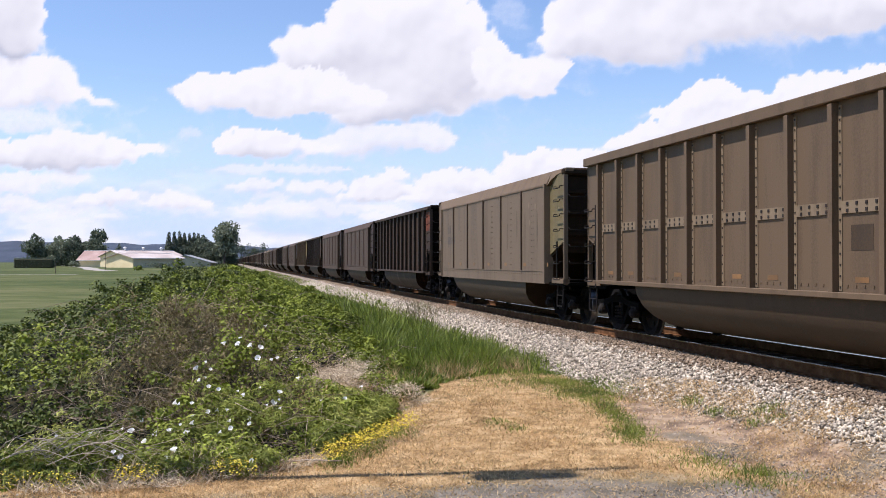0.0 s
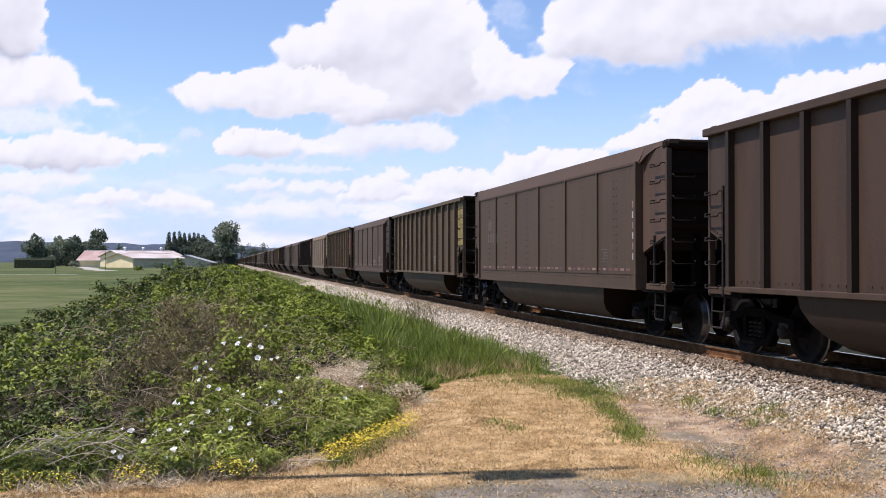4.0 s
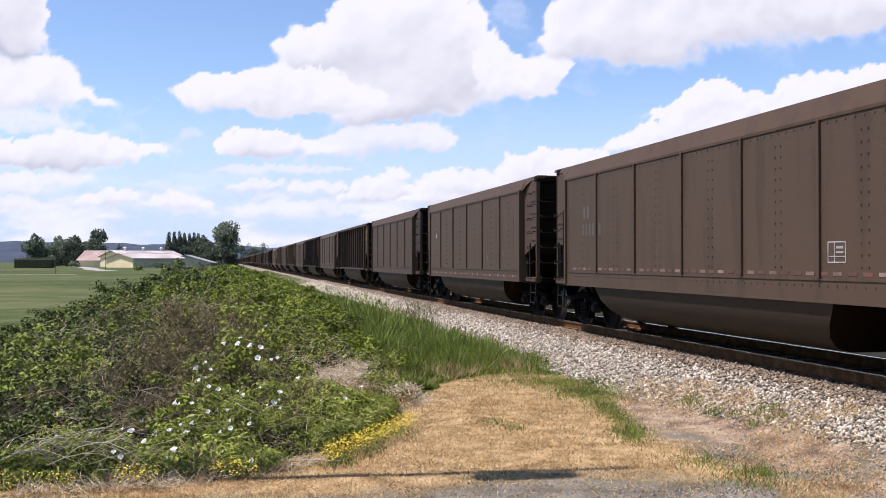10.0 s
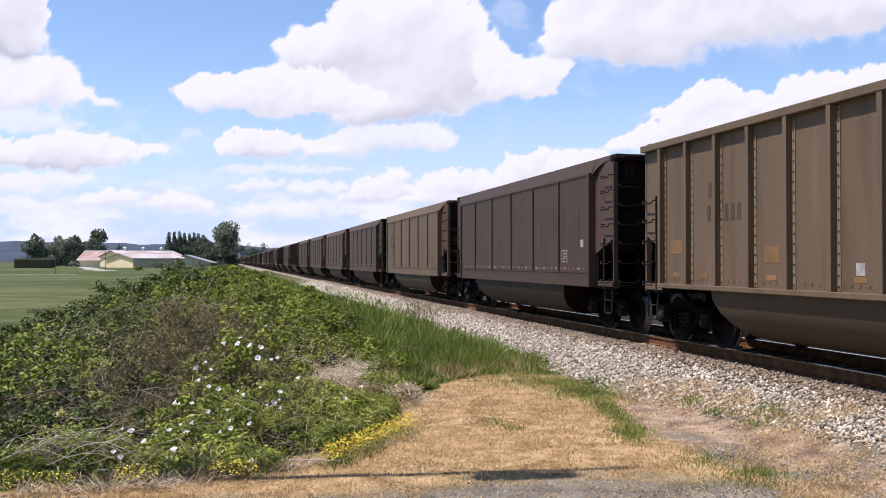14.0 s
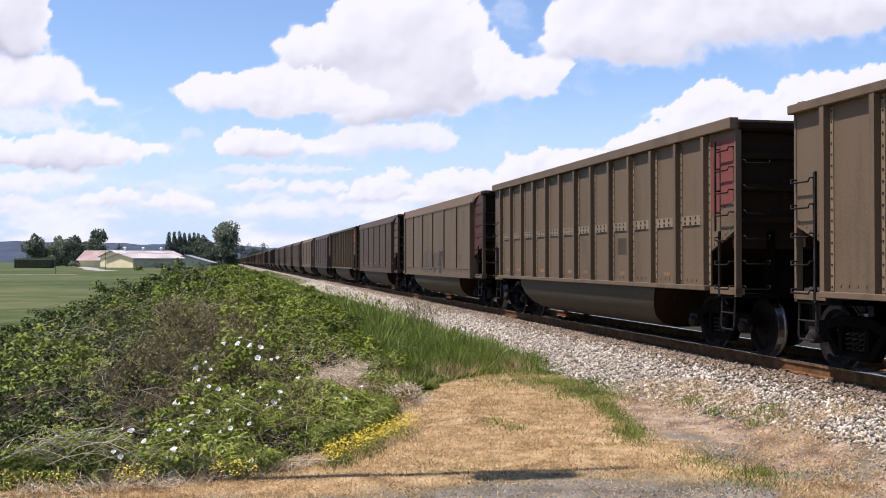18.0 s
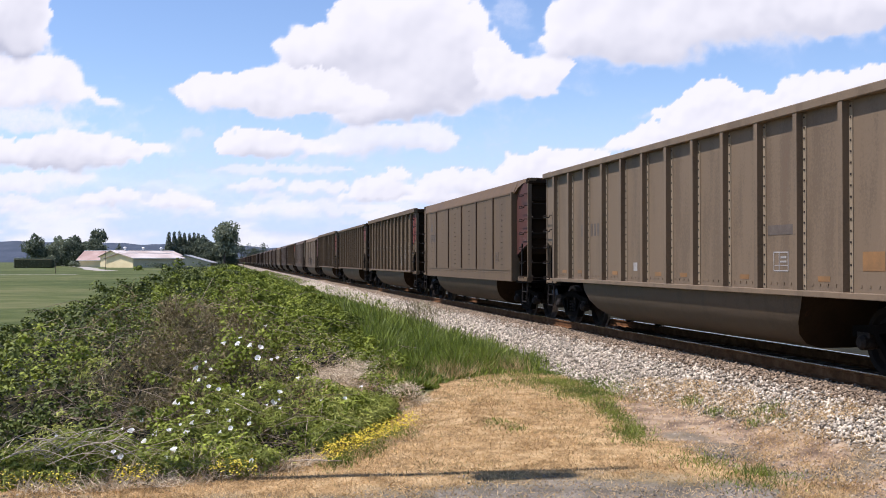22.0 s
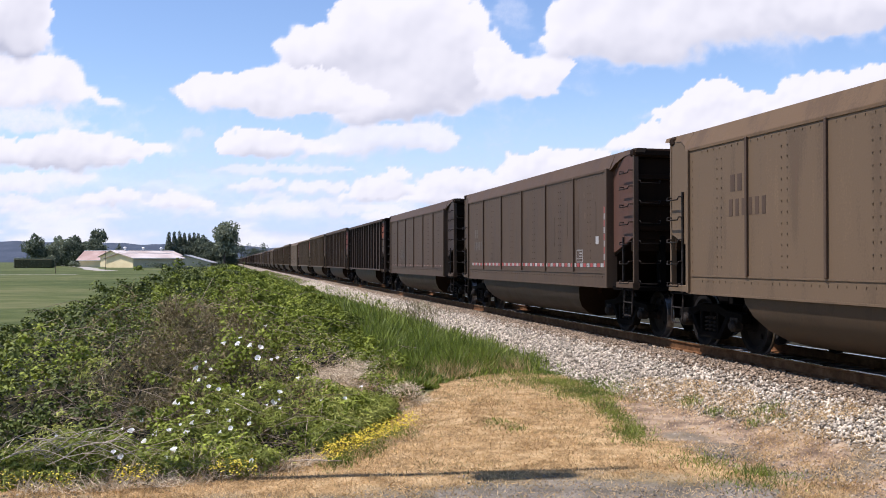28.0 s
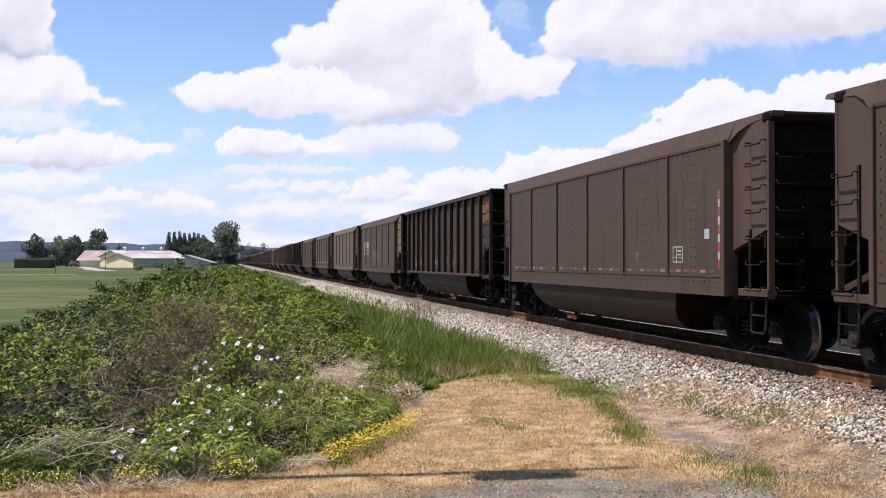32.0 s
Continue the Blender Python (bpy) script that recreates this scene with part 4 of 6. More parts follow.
def zones(x, y):
    """Shares of straw, bare dirt, lane gravel and near-black shade soil at each place."""
    wx, wy = 0.22 * value_noise(x, y, 0.5, 21, 3), 0.35 * value_noise(x, y, 0.6, 22, 3)
    dry, dirt = np.maximum(in_poly(x + wx, y + wy, DRY) * 1.0, bald(x + wx, y + wy)), in_poly(x + wx, y + wy, DIRT) * 1.0
    edge = np.interp(x, [-9, -1.2, -0.6, 0.4, 2.0, 2.8, 3.4], [8.4, 8.9, 9.35, 9.95, 10.2, 9.7, 8.9])
    gravel = 0.85 * (1 - step(y + wy * 1.8 - edge, -0.5, 0.35))
    for cx, cy, rx, ry in ((3.1, 11.4, 0.38, 0.45), (3.9, 10.1, 0.7, 0.4), (4.5, 10.5, 0.5, 0.35), (2.9, 12.1, 0.25, 0.3)):
        gravel = np.maximum(gravel, 0.65 * step(1.25 * np.exp(-(((x + wx - cx) / rx) ** 2 + ((y + wy - cy) / ry) ** 2)), 0.25, 0.9))
    gravel = np.minimum(gravel, 0.9) * (np.abs(x) < 30)
    dry, dirt = dry * (1 - gravel), dirt * (1 - 0.6 * gravel)
    v, u = to_track(x, y)
    # beyond the track, near-black soil stands in for the shade under the train
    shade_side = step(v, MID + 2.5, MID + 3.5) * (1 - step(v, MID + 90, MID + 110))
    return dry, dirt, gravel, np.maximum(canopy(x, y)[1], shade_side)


def grown(a, b, first, factor, limit):
    out, s = [a], first
    while abs(out[-1] - a) < limit:
        out.append(out[-1] + (s if b > 0 else -s))
        s *= factor
    return out[1:]


xs = np.array(sorted(grown(-7.0, -1, 0.2, 1.13, 4300) + list(np.arange(-7.0, 7.01, 0.09)) + grown(7.0, 1, 0.2, 1.13, 4300)))
ys = np.array(sorted(grown(7.5, -1, 0.3, 1.2, 2500) + list(np.arange(7.5, 22.01, 0.1)) + grown(22.0, 1, 0.12, 1.02, 4600)))
gx, gy = np.meshgrid(xs, ys)
gv, gu = to_track(gx, gy)
ch, cin = canopy(gx, gy)
gz = np.maximum(0.45 * ch - 0.25, 0) + 0.02 * value_noise(gx, gy, 1.3, 31) * (np.hypot(gx, gy) < 60)
apron = gv < np.interp(gu, [0, 9.3, 10.9, 12.7, 15.8, 17], [6.9, 6.62, 6.45, 6.27, 6.05, 5.8])
slope = RAIL + np.interp(MID - gv, [1.3, 1.75, 3.3], [-0.20, -0.235, -0.66])
gz = np.where(apron & (MID - gv < 3.4) & (gu > 0) & (gu < 17), np.maximum(slope + 0.03 + 0.02 * value_noise(gx, gy, 0.3, 33, 2), gz), np.where(np.abs(gv - MID) < 3.1, np.minimum(gz, -0.03), gz))
gverts = np.stack([gx, gy, gz], -1).reshape(-1, 3)
idx = np.arange(gx.size).reshape(gx.shape)
gfaces = np.stack([idx[:-1, :-1], idx[:-1, 1:], idx[1:, 1:], idx[1:, :-1]], -1).reshape(-1, 4)

GROUND = bpy.data.materials.new("ground_field_straw_dirt_gravel")
GROUND.use_nodes = True
gn, gl = GROUND.node_tree.nodes, GROUND.node_tree.links


def tint(colours, scale, fine):
    tc, a, b = gn.new("ShaderNodeTexCoord"), gn.new("ShaderNodeTexNoise"), gn.new("ShaderNodeTexNoise")
    a.inputs["Scale"].default_value, a.inputs["Detail"].default_value = scale, 8
    b.inputs["Scale"].default_value, b.inputs["Detail"].default_value = fine, 5
    gl.new(tc.outputs["Object"], a.inputs[0])
    gl.new(tc.outputs["Object"], b.inputs[0])
    mx = gn.new("ShaderNodeMath")
    mx.operation = "MULTIPLY_ADD"
    mx.inputs[1].default_value = 0.5
    gl.new(b.outputs[0], mx.inputs[0])
    gl.new(a.outputs[0], mx.inputs[2])
    ramp = gn.new("ShaderNodeValToRGB")
    el = ramp.color_ramp.elements
    while len(el) < len(colours):
        el.new(0.5)
    for i, c in enumerate(colours):
        el[i].position, el[i].color = 0.58 + 0.34 * i / (len(colours) - 1), (*c, 1)
    gl.new(mx.outputs[0], ramp.inputs[0])
    return ramp.outputs[0], b.outputs[0]


field_c, field_b = tint([(0.04, 0.056, 0.012), (0.066, 0.083, 0.022), (0.118, 0.118, 0.046)], 0.05, 0.4)
straw_c, straw_b = tint([(0.17, 0.106, 0.044), (0.345, 0.224, 0.10), (0.49, 0.35, 0.182)], 3.2, 24)
dirt_c, _ = tint([(0.12, 0.082, 0.055), (0.26, 0.182, 0.118), (0.40, 0.305, 0.20)], 2.6, 34)
grav_c, _ = tint([(0.085, 0.07, 0.055), (0.165, 0.14, 0.112), (0.26, 0.225, 0.185)], 2.0, 55)
# near-black: shade inside the thicket and under the train is in this colour
shade_soil_c, _ = tint([(0.010, 0.010, 0.005), (0.019, 0.018, 0.008), (0.038, 0.031, 0.015)], 1.5, 12)
attr = gn.new("ShaderNodeVertexColor")
attr.layer_name = "zones"
sep = gn.new("ShaderNodeSeparateColor")
gl.new(attr.outputs[0], sep.inputs[0])
col = field_c
for out, c in ((attr.outputs["Alpha"], shade_soil_c), (sep.outputs[0], straw_c), (sep.outputs[1], dirt_c), (sep.outputs[2], grav_c)):
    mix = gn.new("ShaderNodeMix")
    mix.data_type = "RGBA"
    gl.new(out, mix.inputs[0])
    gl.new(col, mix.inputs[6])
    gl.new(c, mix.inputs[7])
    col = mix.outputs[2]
pb = gn["Principled BSDF"]
gl.new(col, pb.inputs["Base Color"])
pb.inputs["Roughness"].default_value, pb.inputs["Specular IOR Level"].default_value = 0.95, 0.15
bmp = gn.new("ShaderNodeBump")
bmp.inputs["Strength"].default_value, bmp.inputs["Distance"].default_value = 0.5, 0.03
gl.new(straw_b, bmp.inputs["Height"])
gl.new(bmp.outputs[0], pb.inputs["Normal"])
ground = stuff("ground", gverts, gfaces, GROUND, "flat green farmland with dry straw grass, dirt and a gravel lane", "ground", smooth=True, kind="structure")
layer = ground.data.color_attributes.new("zones", "FLOAT_COLOR", "POINT")
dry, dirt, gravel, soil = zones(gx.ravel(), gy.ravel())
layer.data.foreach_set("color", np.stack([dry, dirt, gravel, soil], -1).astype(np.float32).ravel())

# ---- ballast stones, gravel, straw and grass ----
rng = np.random.default_rng(41)


def stone_batch(px, py, pz, size, seed):
    r = np.random.default_rng(seed)
    cube = np.array([(x, y, z) for x in (-1, 1) for y in (-1, 1) for z in (-1, 1)], float) * 0.62
    faces = [(0, 1, 3, 2), (4, 6, 7, 5), (0, 4, 5, 1), (2, 3, 7, 6), (0, 2, 6, 4), (1, 5, 7, 3)]
    n = len(px)
    v = cube[None] * r.uniform(0.55, 1.35, (n, 8, 3)) * np.stack([r.uniform(0.7, 1.45, n), r.uniform(0.7, 1.1, n), r.uniform(0.4, 0.85, n)], -1)[:, None, :] * size[:, None, None]
    v = np.einsum("nij,nkj->nki", turns(r, n, 70), v) + np.stack([px, py, pz], -1)[:, None, :]
    f = np.asarray(faces)[None] + (np.arange(n) * 8)[:, None, None]
    return v.reshape(-1, 3), f.reshape(-1, 4)


def bank(v):
    """Top of the ballast bank across the track, measured from its middle."""
    return RAIL + np.interp(np.abs(v), [0, 1.3, 1.75, 3.3, 4.5], [-0.20, -0.20, -0.235, -0.66, -0.68])


n = 88000
u = 6.5 + 85 * rng.uniform(0, 1, n) ** 1.9
d = -rng.uniform(0.9, 3.35, n)
on_bank = MID + d > np.interp(u, [0, 9.3, 10.9, 12.7, 15.8, 17], [6.9, 6.62, 6.45, 6.27, 6.05, 5.8]) + rng.normal(0, 0.10, n)
u, d = u[on_bank], d[on_bank]
n = len(u)
x, y = from_track(MID + d, u)
sv, sf = stone_batch(x, y, bank(d) + rng.uniform(-0.01, 0.04, n) - 0.012 * (d > -1.3), rng.uniform(0.012, 0.032, n) * (1 + 0.012 * u), 3)
near_rail = np.repeat(d + rng.normal(0, 0.14, n) > -1.72, 6)
RUSTY_STONE = mat("rust_stained_ballast", [(0.11, 0.075, 0.046), (0.22, 0.16, 0.105), (0.35, 0.275, 0.19)], 0.9, 6, bump=0.3, fine=60, island=0.45)
used, sf_r = np.unique(sf[near_rail], return_inverse=True)
stuff("rusty_ballast_stones", sv[used], sf_r.reshape(-1, 4), RUSTY_STONE, "rust-brown stained stones beside the rail", "ballast stone")
used, sf_r = np.unique(sf[~near_rail], return_inverse=True)
sv, sf = sv[used], sf_r.reshape(-1, 4)
stuff("ballast_stones", sv, sf, STONE, "loose pale grey crushed stones of the track bank", "ballast stone")
n = 900
u, d = rng.uniform(6, 18, n), -2.75 - np.abs(rng.normal(0, 0.75, n))
x, y = from_track(MID + d, u)
sv, sf = stone_batch(x, y, np.maximum(bank(d) + 0.045, 0.004), rng.uniform(0.008, 0.026, n) * rng.uniform(0.5, 1.0, n), 6)
stuff("strewn_stones", sv, sf, STONE, "scattered ballast stones on bare dirt", "stone")
n = 22000
x, y = rng.uniform(-4.5, 5.5, n), rng.uniform(8.2, 12.4, n)
g = zones(x, y)
keep = rng.uniform(0, 1, n) < g[2] * 0.9 + g[1] * 0.22
x, y = x[keep], y[keep]
sv, sf = stone_batch(x, y, np.full(len(x), 0.004), rng.uniform(0.006, 0.016, len(x)), 9)
GRAVEL = mat("lane_gravel", [(0.10, 0.085, 0.068), (0.20, 0.172, 0.142), (0.32, 0.285, 0.24)], 0.9, 8, bump=0.2, island=0.4)
stuff("gravel", sv, sf, GRAVEL, "grey gravel of the lane", "gravel")

BLADE_V = np.array([(-0.5, 0, 0), (0.5, 0, 0), (-0.36, 0.08, 0.5), (0.36, 0.08, 0.5), (0, 0.3, 1.0)])
BLADE_F = [(0, 1, 3), (0, 3, 2), (2, 3, 4)]


def blades(name, x, y, z, height, width, material, label, category, tilt, seed, flat=1.0):
    r = np.random.default_rng(seed)
    n = len(x)
    sv, sf = scatter(BLADE_V, BLADE_F, np.stack([x, y, z], -1), turns(r, n, tilt), np.stack([width, height, height], -1))
    low = np.repeat(z, len(BLADE_V))
    sv[:, 2] = low + np.abs(sv[:, 2] - low) * flat
    return stuff(name, sv, sf, material, label, category)


def shoulder(x, y):
    """Height of the bare apron at the foot of the bank."""
    v, u = to_track(x, y)
    return np.where((MID - v < 3.4) & (u < 17), RAIL + np.interp(MID - v, [1.3, 1.75, 3.3], [-0.20, -0.235, -0.66]) + 0.045, 0.0)


n = 230000
x, y = rng.uniform(-5, 5.0, n), 9.0 + 11 * rng.uniform(0, 1, n) ** 1.5
g = zones(x, y)
keep = rng.uniform(0, 1, n) < g[0] * (0.55 + 0.45 * value_noise(x, y, 0.7, 51)) + 0.85 * g[1] * np.clip(0.5 + 2.0 * value_noise(x, y, 0.6, 52), 0.08, 1)
x, y = x[keep], y[keep]
n = len(x)
blades("dry_grass", x, y, np.maximum(shoulder(x, y), 0.0), rng.uniform(0.03, 0.08, n), rng.uniform(0.004, 0.009, n) + 0.0003 * y, DRYGRASS, "short sun-bleached straw-coloured grass", "dry grass", 72, 12, 0.7)

n = 60000
x, y = rng.uniform(-4.5, 3.0, n), 9.0 + 10.5 * rng.uniform(0, 1, n)
g = zones(x, y)
keep = rng.uniform(0, 1, n) < g[0] * 0.5 * (step(value_noise(x, y, 1.0, 53, 3), 0.05, 0.5) + 0.6 * step(y, 16.5, 19))
x, y = x[keep], y[keep]
n = len(x)
OLIVEGRASS = mat("half_dry_olive_grass", [(0.13, 0.115, 0.04), (0.22, 0.19, 0.07), (0.32, 0.27, 0.11)], 0.8, 2.0, bump=0, island=0.35, trans=0.3)
blades("half_dry_grass", x, y, np.full(n, 0.0), rng.uniform(0.03, 0.07, n), rng.uniform(0.006, 0.011, n), OLIVEGRASS, "half-dry olive green grass among the straw", "grass", 70, 13, 0.7)

# green tufts at the edge of the straw, on the dirt and along the shoulder
def tufts(name, spots, seed, height, material, label):
    r = np.random.default_rng(seed)
    xs_, ys_ = [], []
    for cx, cy, rx, ry, count in spots:
        xs_.append(r.normal(cx, rx, count))
        ys_.append(r.normal(cy, ry, count))
    x, y = np.concatenate(xs_), np.concatenate(ys_)
    n = len(x)
    blades(name, x, y, np.maximum(shoulder(x, y) - 0.01, 0), r.uniform(0.4, 1.0, n) * height, r.uniform(0.005, 0.011, n), material, label, "grass tuft", 38, seed + 1)


tufts("grass_tuft", [(2.35, 14.0, 0.12, 1.0, 2600), (2.3, 16.4, 0.3, 0.6, 4600), (2.0, 17.7, 0.3, 0.3, 2400), (1.5, 17.6, 0.6, 0.6, 1600), (2.25, 12.3, 0.12, 0.35, 900), (2.75, 10.7, 0.2, 0.3, 500), (1.6, 18.9, 0.6, 0.5, 2500),
                      (3.0, 9.8, 0.25, 0.25, 700), (3.5, 14.6, 0.09, 0.1, 160), (3.75, 13.2, 0.07, 0.1, 120), (4.1, 12.6, 0.1, 0.12, 160), 
                      (-3.8, 9.55, 0.35, 0.08, 900), (-3.0, 9.85, 0.25, 0.08, 700), (-2.1, 10.1, 0.2, 0.08, 500), (-1.1, 10.8, 0.1, 0.25, 900), (-0.85, 11.7, 0.12, 0.4, 1200), (-0.6, 12.6, 0.12, 0.3, 700), (-1.4, 12.6, 0.2, 0.6, 2200), (0.7, 13.3, 0.1, 0.2, 200), (0.9, 12.9, 0.1, 0.2, 160)], 61, 0.065, GRASS, "small tufts of green grass")

tufts("weed", [(3.46, 14.3, 0.07, 0.12, 90), (3.58, 13.5, 0.06, 0.1, 80), (4.1, 13.0, 0.1, 0.1, 110), (3.8, 12.5, 0.06, 0.08, 60), (3.1, 10.1, 0.12, 0.1, 160), (2.35, 12.6, 0.08, 0.2, 160)], 66, 0.15, GRASS, "small green weeds growing on the bare dirt")

# tall green grass along the foot of the ballast
n = 90000
u = 16.5 + 190 * rng.uniform(0, 1, n) ** 3.0
v = 1.8 + rng.uniform(0, 1, n) * (4.5 + 0.85 * step(u, 26, 60))
x, y = from_track(v, u)
g = zones(x, y)
cz, cin = canopy(x, y)
keep = (g[0] < 0.5) & (cin < 0.7) & (g[1] < 0.5) & (rng.uniform(0, 1, n) < 1 - 0.5 * step(v, 5.3, 6.3)) & (value_noise(x, y, 1.1, 71, 2) > -0.75)
x, y, u, v = x[keep], y[keep], u[keep], v[keep]
n = len(x)
hh = (0.30 + 0.32 * rng.uniform(0, 1, n) + 0.18 * value_noise(x, y, 1.6, 72, 2)) * (1 - 0.55 * step(v, 5.0, 6.3)) * (1 - 0.4 * step(u, 30, 90))
hh = hh * (0.3 + 0.7 * step(u, 17.0, 20.0)) * (1 - 0.55 * zones(x, y - 0.5)[0]) * (0.4 + 1.0 * domes(x, y, 0.8, 73))
blades("tall_grass", x, y, np.maximum(bank(v - MID) - 0.03, -0.02), np.maximum(hh, 0.08), 0.010 + 0.0006 * u, GRASS, "tall lush green grass beside the ballast", "tall grass", 36, 15)

n = 26000
x, y = rng.normal(0.0, 0.85, n), rng.normal(21.2, 1.5, n)
g = zones(x, y)
v, u = to_track(x, y)
keep = (g[0] < 0.5) & (v < 5.9) & (bald(x, y) < 0.3) & (y > 18.3)
x, y = x[keep], y[keep]
n = len(x)
lift = np.exp(-(((x - 0.0) / 1.1) ** 2 + ((y - 21.0) / 2.0) ** 2))
blades("grass_clump", x, y, np.full(n, -0.02), (0.18 + 0.32 * lift) * rng.uniform(0.45, 1.15, n) * (1 - 0.5 * zones(x, y - 0.6)[0]) * (0.5 + 0.85 * domes(x, y, 0.6, 75)), rng.uniform(0.010, 0.022, n), GRASS, "taller lush clump of green grass beside the ballast", "tall grass", 36, 18)
n = 9000
x, y = rng.normal(0.2, 0.9, n), rng.normal(19.6, 1.3, n)
v, u = to_track(x, y)
keep = (zones(x, y)[0] < 0.8) & (v < 5.6) & (rng.uniform(0, 1, n) < 0.35 + 0.9 * value_noise(x, y, 0.5, 74, 2))
x, y = x[keep], y[keep]
n = len(x)
blades("straw_in_grass", x, y, np.full(n, -0.02), rng.uniform(0.12, 0.42, n), rng.uniform(0.007, 0.013, n), DRYGRASS, "dry straw stalks at the foot of the tall grass", "dry grass", 45, 20)
n = 1500
x, y = rng.normal(-0.9, 0.6, n), rng.normal(37.5, 3.5, n)
v, u = to_track(x, y)
keep = (v > 5.4) & (v < 7.4)
x, y, v = x[keep], y[keep], v[keep]
n = len(x)
blades("dry_weeds", x, y, np.maximum(bank(v - MID), 0.0), rng.uniform(0.1, 0.35, n), rng.uniform(0.015, 0.03, n), mat("brown_weed_stalk", [(0.13, 0.10, 0.06), (0.22, 0.19, 0.11), (0.17, 0.20, 0.07)], 0.85, 1.5, bump=0, island=0.4, trans=0.15), "brown dried weeds on the edge of the ballast", "weed", 40, 19)

# ---- bramble thicket ----
DEADWOOD = mat("bleached_dead_wood", [(0.22, 0.175, 0.125), (0.40, 0.335, 0.255), (0.54, 0.47, 0.38)], 0.85, 4, (1, 1, 1), bump=0.2)
LEAF_V = np.array([(0, -0.5, 0), (0.36, -0.05, 0.11), (0, 0.55, -0.04), (-0.36, -0.05, 0.11)])
LEAF_F = [(0, 1, 2), (0, 2, 3)]


def dead_patch(x, y):
    return np.exp(-(((x + 3.55 + 0.1 * (y - 12.5)) / 1.0) ** 2 + ((y - 16.0) / 4.2) ** 2)) + 0.6 * np.exp(-(((x + 0.7) / 0.4) ** 2 + ((y - 16.5) / 1.5) ** 2)) + 0.7 * np.exp(-(((x + 3.5) / 0.5) ** 2 + ((y - 10.1) / 0.4) ** 2)) + 0.65 * np.exp(-(((x + 2.4) / 1.1) ** 2 + ((y - 12.0) / 1.7) ** 2))


n = 640000
u = 8.0 + 330 * rng.uniform(0, 1, n) ** 3.4
v = rng.uniform(-6.6, 3.6, n)
x, y = from_track(v, u)
cz, cin = canopy(x, y)
clump = value_noise(x, y, 0.75, 81, 3)
keep = (rng.uniform(0, 1, n) < cin * np.clip(0.62 + 1.6 * clump, 0.2, 1) * (1 - 0.55 * np.clip(1.1 * dead_patch(x, y), 0, 1)) * (1 - 0.1 * hollow(x, y)) * (1 - bald(x, y)) * (0.7 + 0.3 * step(u, 26, 40))) & (x / np.maximum(y, 1) > -0.56)
x, y, cz, u = x[keep], y[keep], cz[keep], u[keep]
n = len(x)
# steep flanks carry more leaves to the square metre of plan, creases fewer
gx1, gy1 = canopy(x + 0.06, y)[0] - cz, canopy(x, y + 0.06)[0] - cz
lush = rng.uniform(0, 1, n) < np.sqrt(1 + (gx1 ** 2 + gy1 ** 2) / 0.0036) / 2.6 * (0.3 + 0.55 * step(domes(x, y + 0.1, 0.6, 45), 0.1, 0.5) + 0.4 * step(u, 30, 60))
x, y, cz, u = x[lush], y[lush], cz[lush], u[lush]
n = len(x)
size = rng.uniform(0.030, 0.058, n) + 0.0012 * u
z = cz - 0.14 * (1 - step(u, 30, 55)) - (rng.uniform(0, 1, n) ** 1.6) * (0.36 + 0.002 * u) + 0.02
carpet = (x, y, z, size)


def facing(r, normal):
    """Rotations that turn a leaf's face along each normal, spun at random about it."""
    a = r.normal(0, 1, normal.shape)
    side = np.cross(normal, a)
    side /= np.linalg.norm(side, axis=1)[:, None]
    return np.stack([side, np.cross(normal, side), normal], -1)


def shady_part(x, y):
    """Left part of the thicket, where shade is put into the leaf colour."""
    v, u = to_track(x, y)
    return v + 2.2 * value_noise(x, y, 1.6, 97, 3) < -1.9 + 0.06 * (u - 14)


def sprays(name, cx, cy, cz, per, radius, size, material, label, category, stretch, seed):
    """Leafy heads: a shell of leaves round each centre, domed above, that face outwards."""
    r = np.random.default_rng(seed)
    n = len(cx) * per
    d = r.normal(0, 1, (n, 3))
    d /= np.linalg.norm(d, axis=1)[:, None]
    d[:, 2] = np.abs(d[:, 2]) * 1.15 - 0.35
    pos = np.repeat(np.stack([cx, cy, cz], -1), per, 0) + d * (np.repeat(radius, per) * r.uniform(0.55, 1.08, n))[:, None] * np.array((1, 1, 0.85))
    pos[:, 2] = np.maximum(pos[:, 2], 0.01)
    normal = d + np.array((0, 0, 0.55)) + 0.38 * r.normal(0, 1, (n, 3))
    normal /= np.linalg.norm(normal, axis=1)[:, None]
    sv, sf = scatter(LEAF_V * np.array(stretch), LEAF_F, pos, facing(r, normal), r.uniform(0.7, 1.3, n) * np.repeat(size, per))
    return stuff(name, sv, sf, material, label, category)


# darkened copy of the leaf: the thicket's shady side is in its colour
DARK_LEAF = mat("shady_bramble_leaf", [(0.038, 0.054, 0.008), (0.084, 0.108, 0.016), (0.165, 0.19, 0.034)], 0.6, 0.7, bump=0, island=0.4, trans=0.08, spec=0.25, contrast=0.17)
shady = shady_part(carpet[0], carpet[1])
for pick, leaf, name, label in ((~shady, LEAF, "bramble_leaves", "dense green bramble leaves of a roadside thicket"), (shady, DARK_LEAF, "old_bramble_leaves", "bramble leaves darkened in colour for the shady side")):
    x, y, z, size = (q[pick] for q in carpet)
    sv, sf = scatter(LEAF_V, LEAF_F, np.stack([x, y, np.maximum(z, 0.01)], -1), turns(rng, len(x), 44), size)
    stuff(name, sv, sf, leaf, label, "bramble")

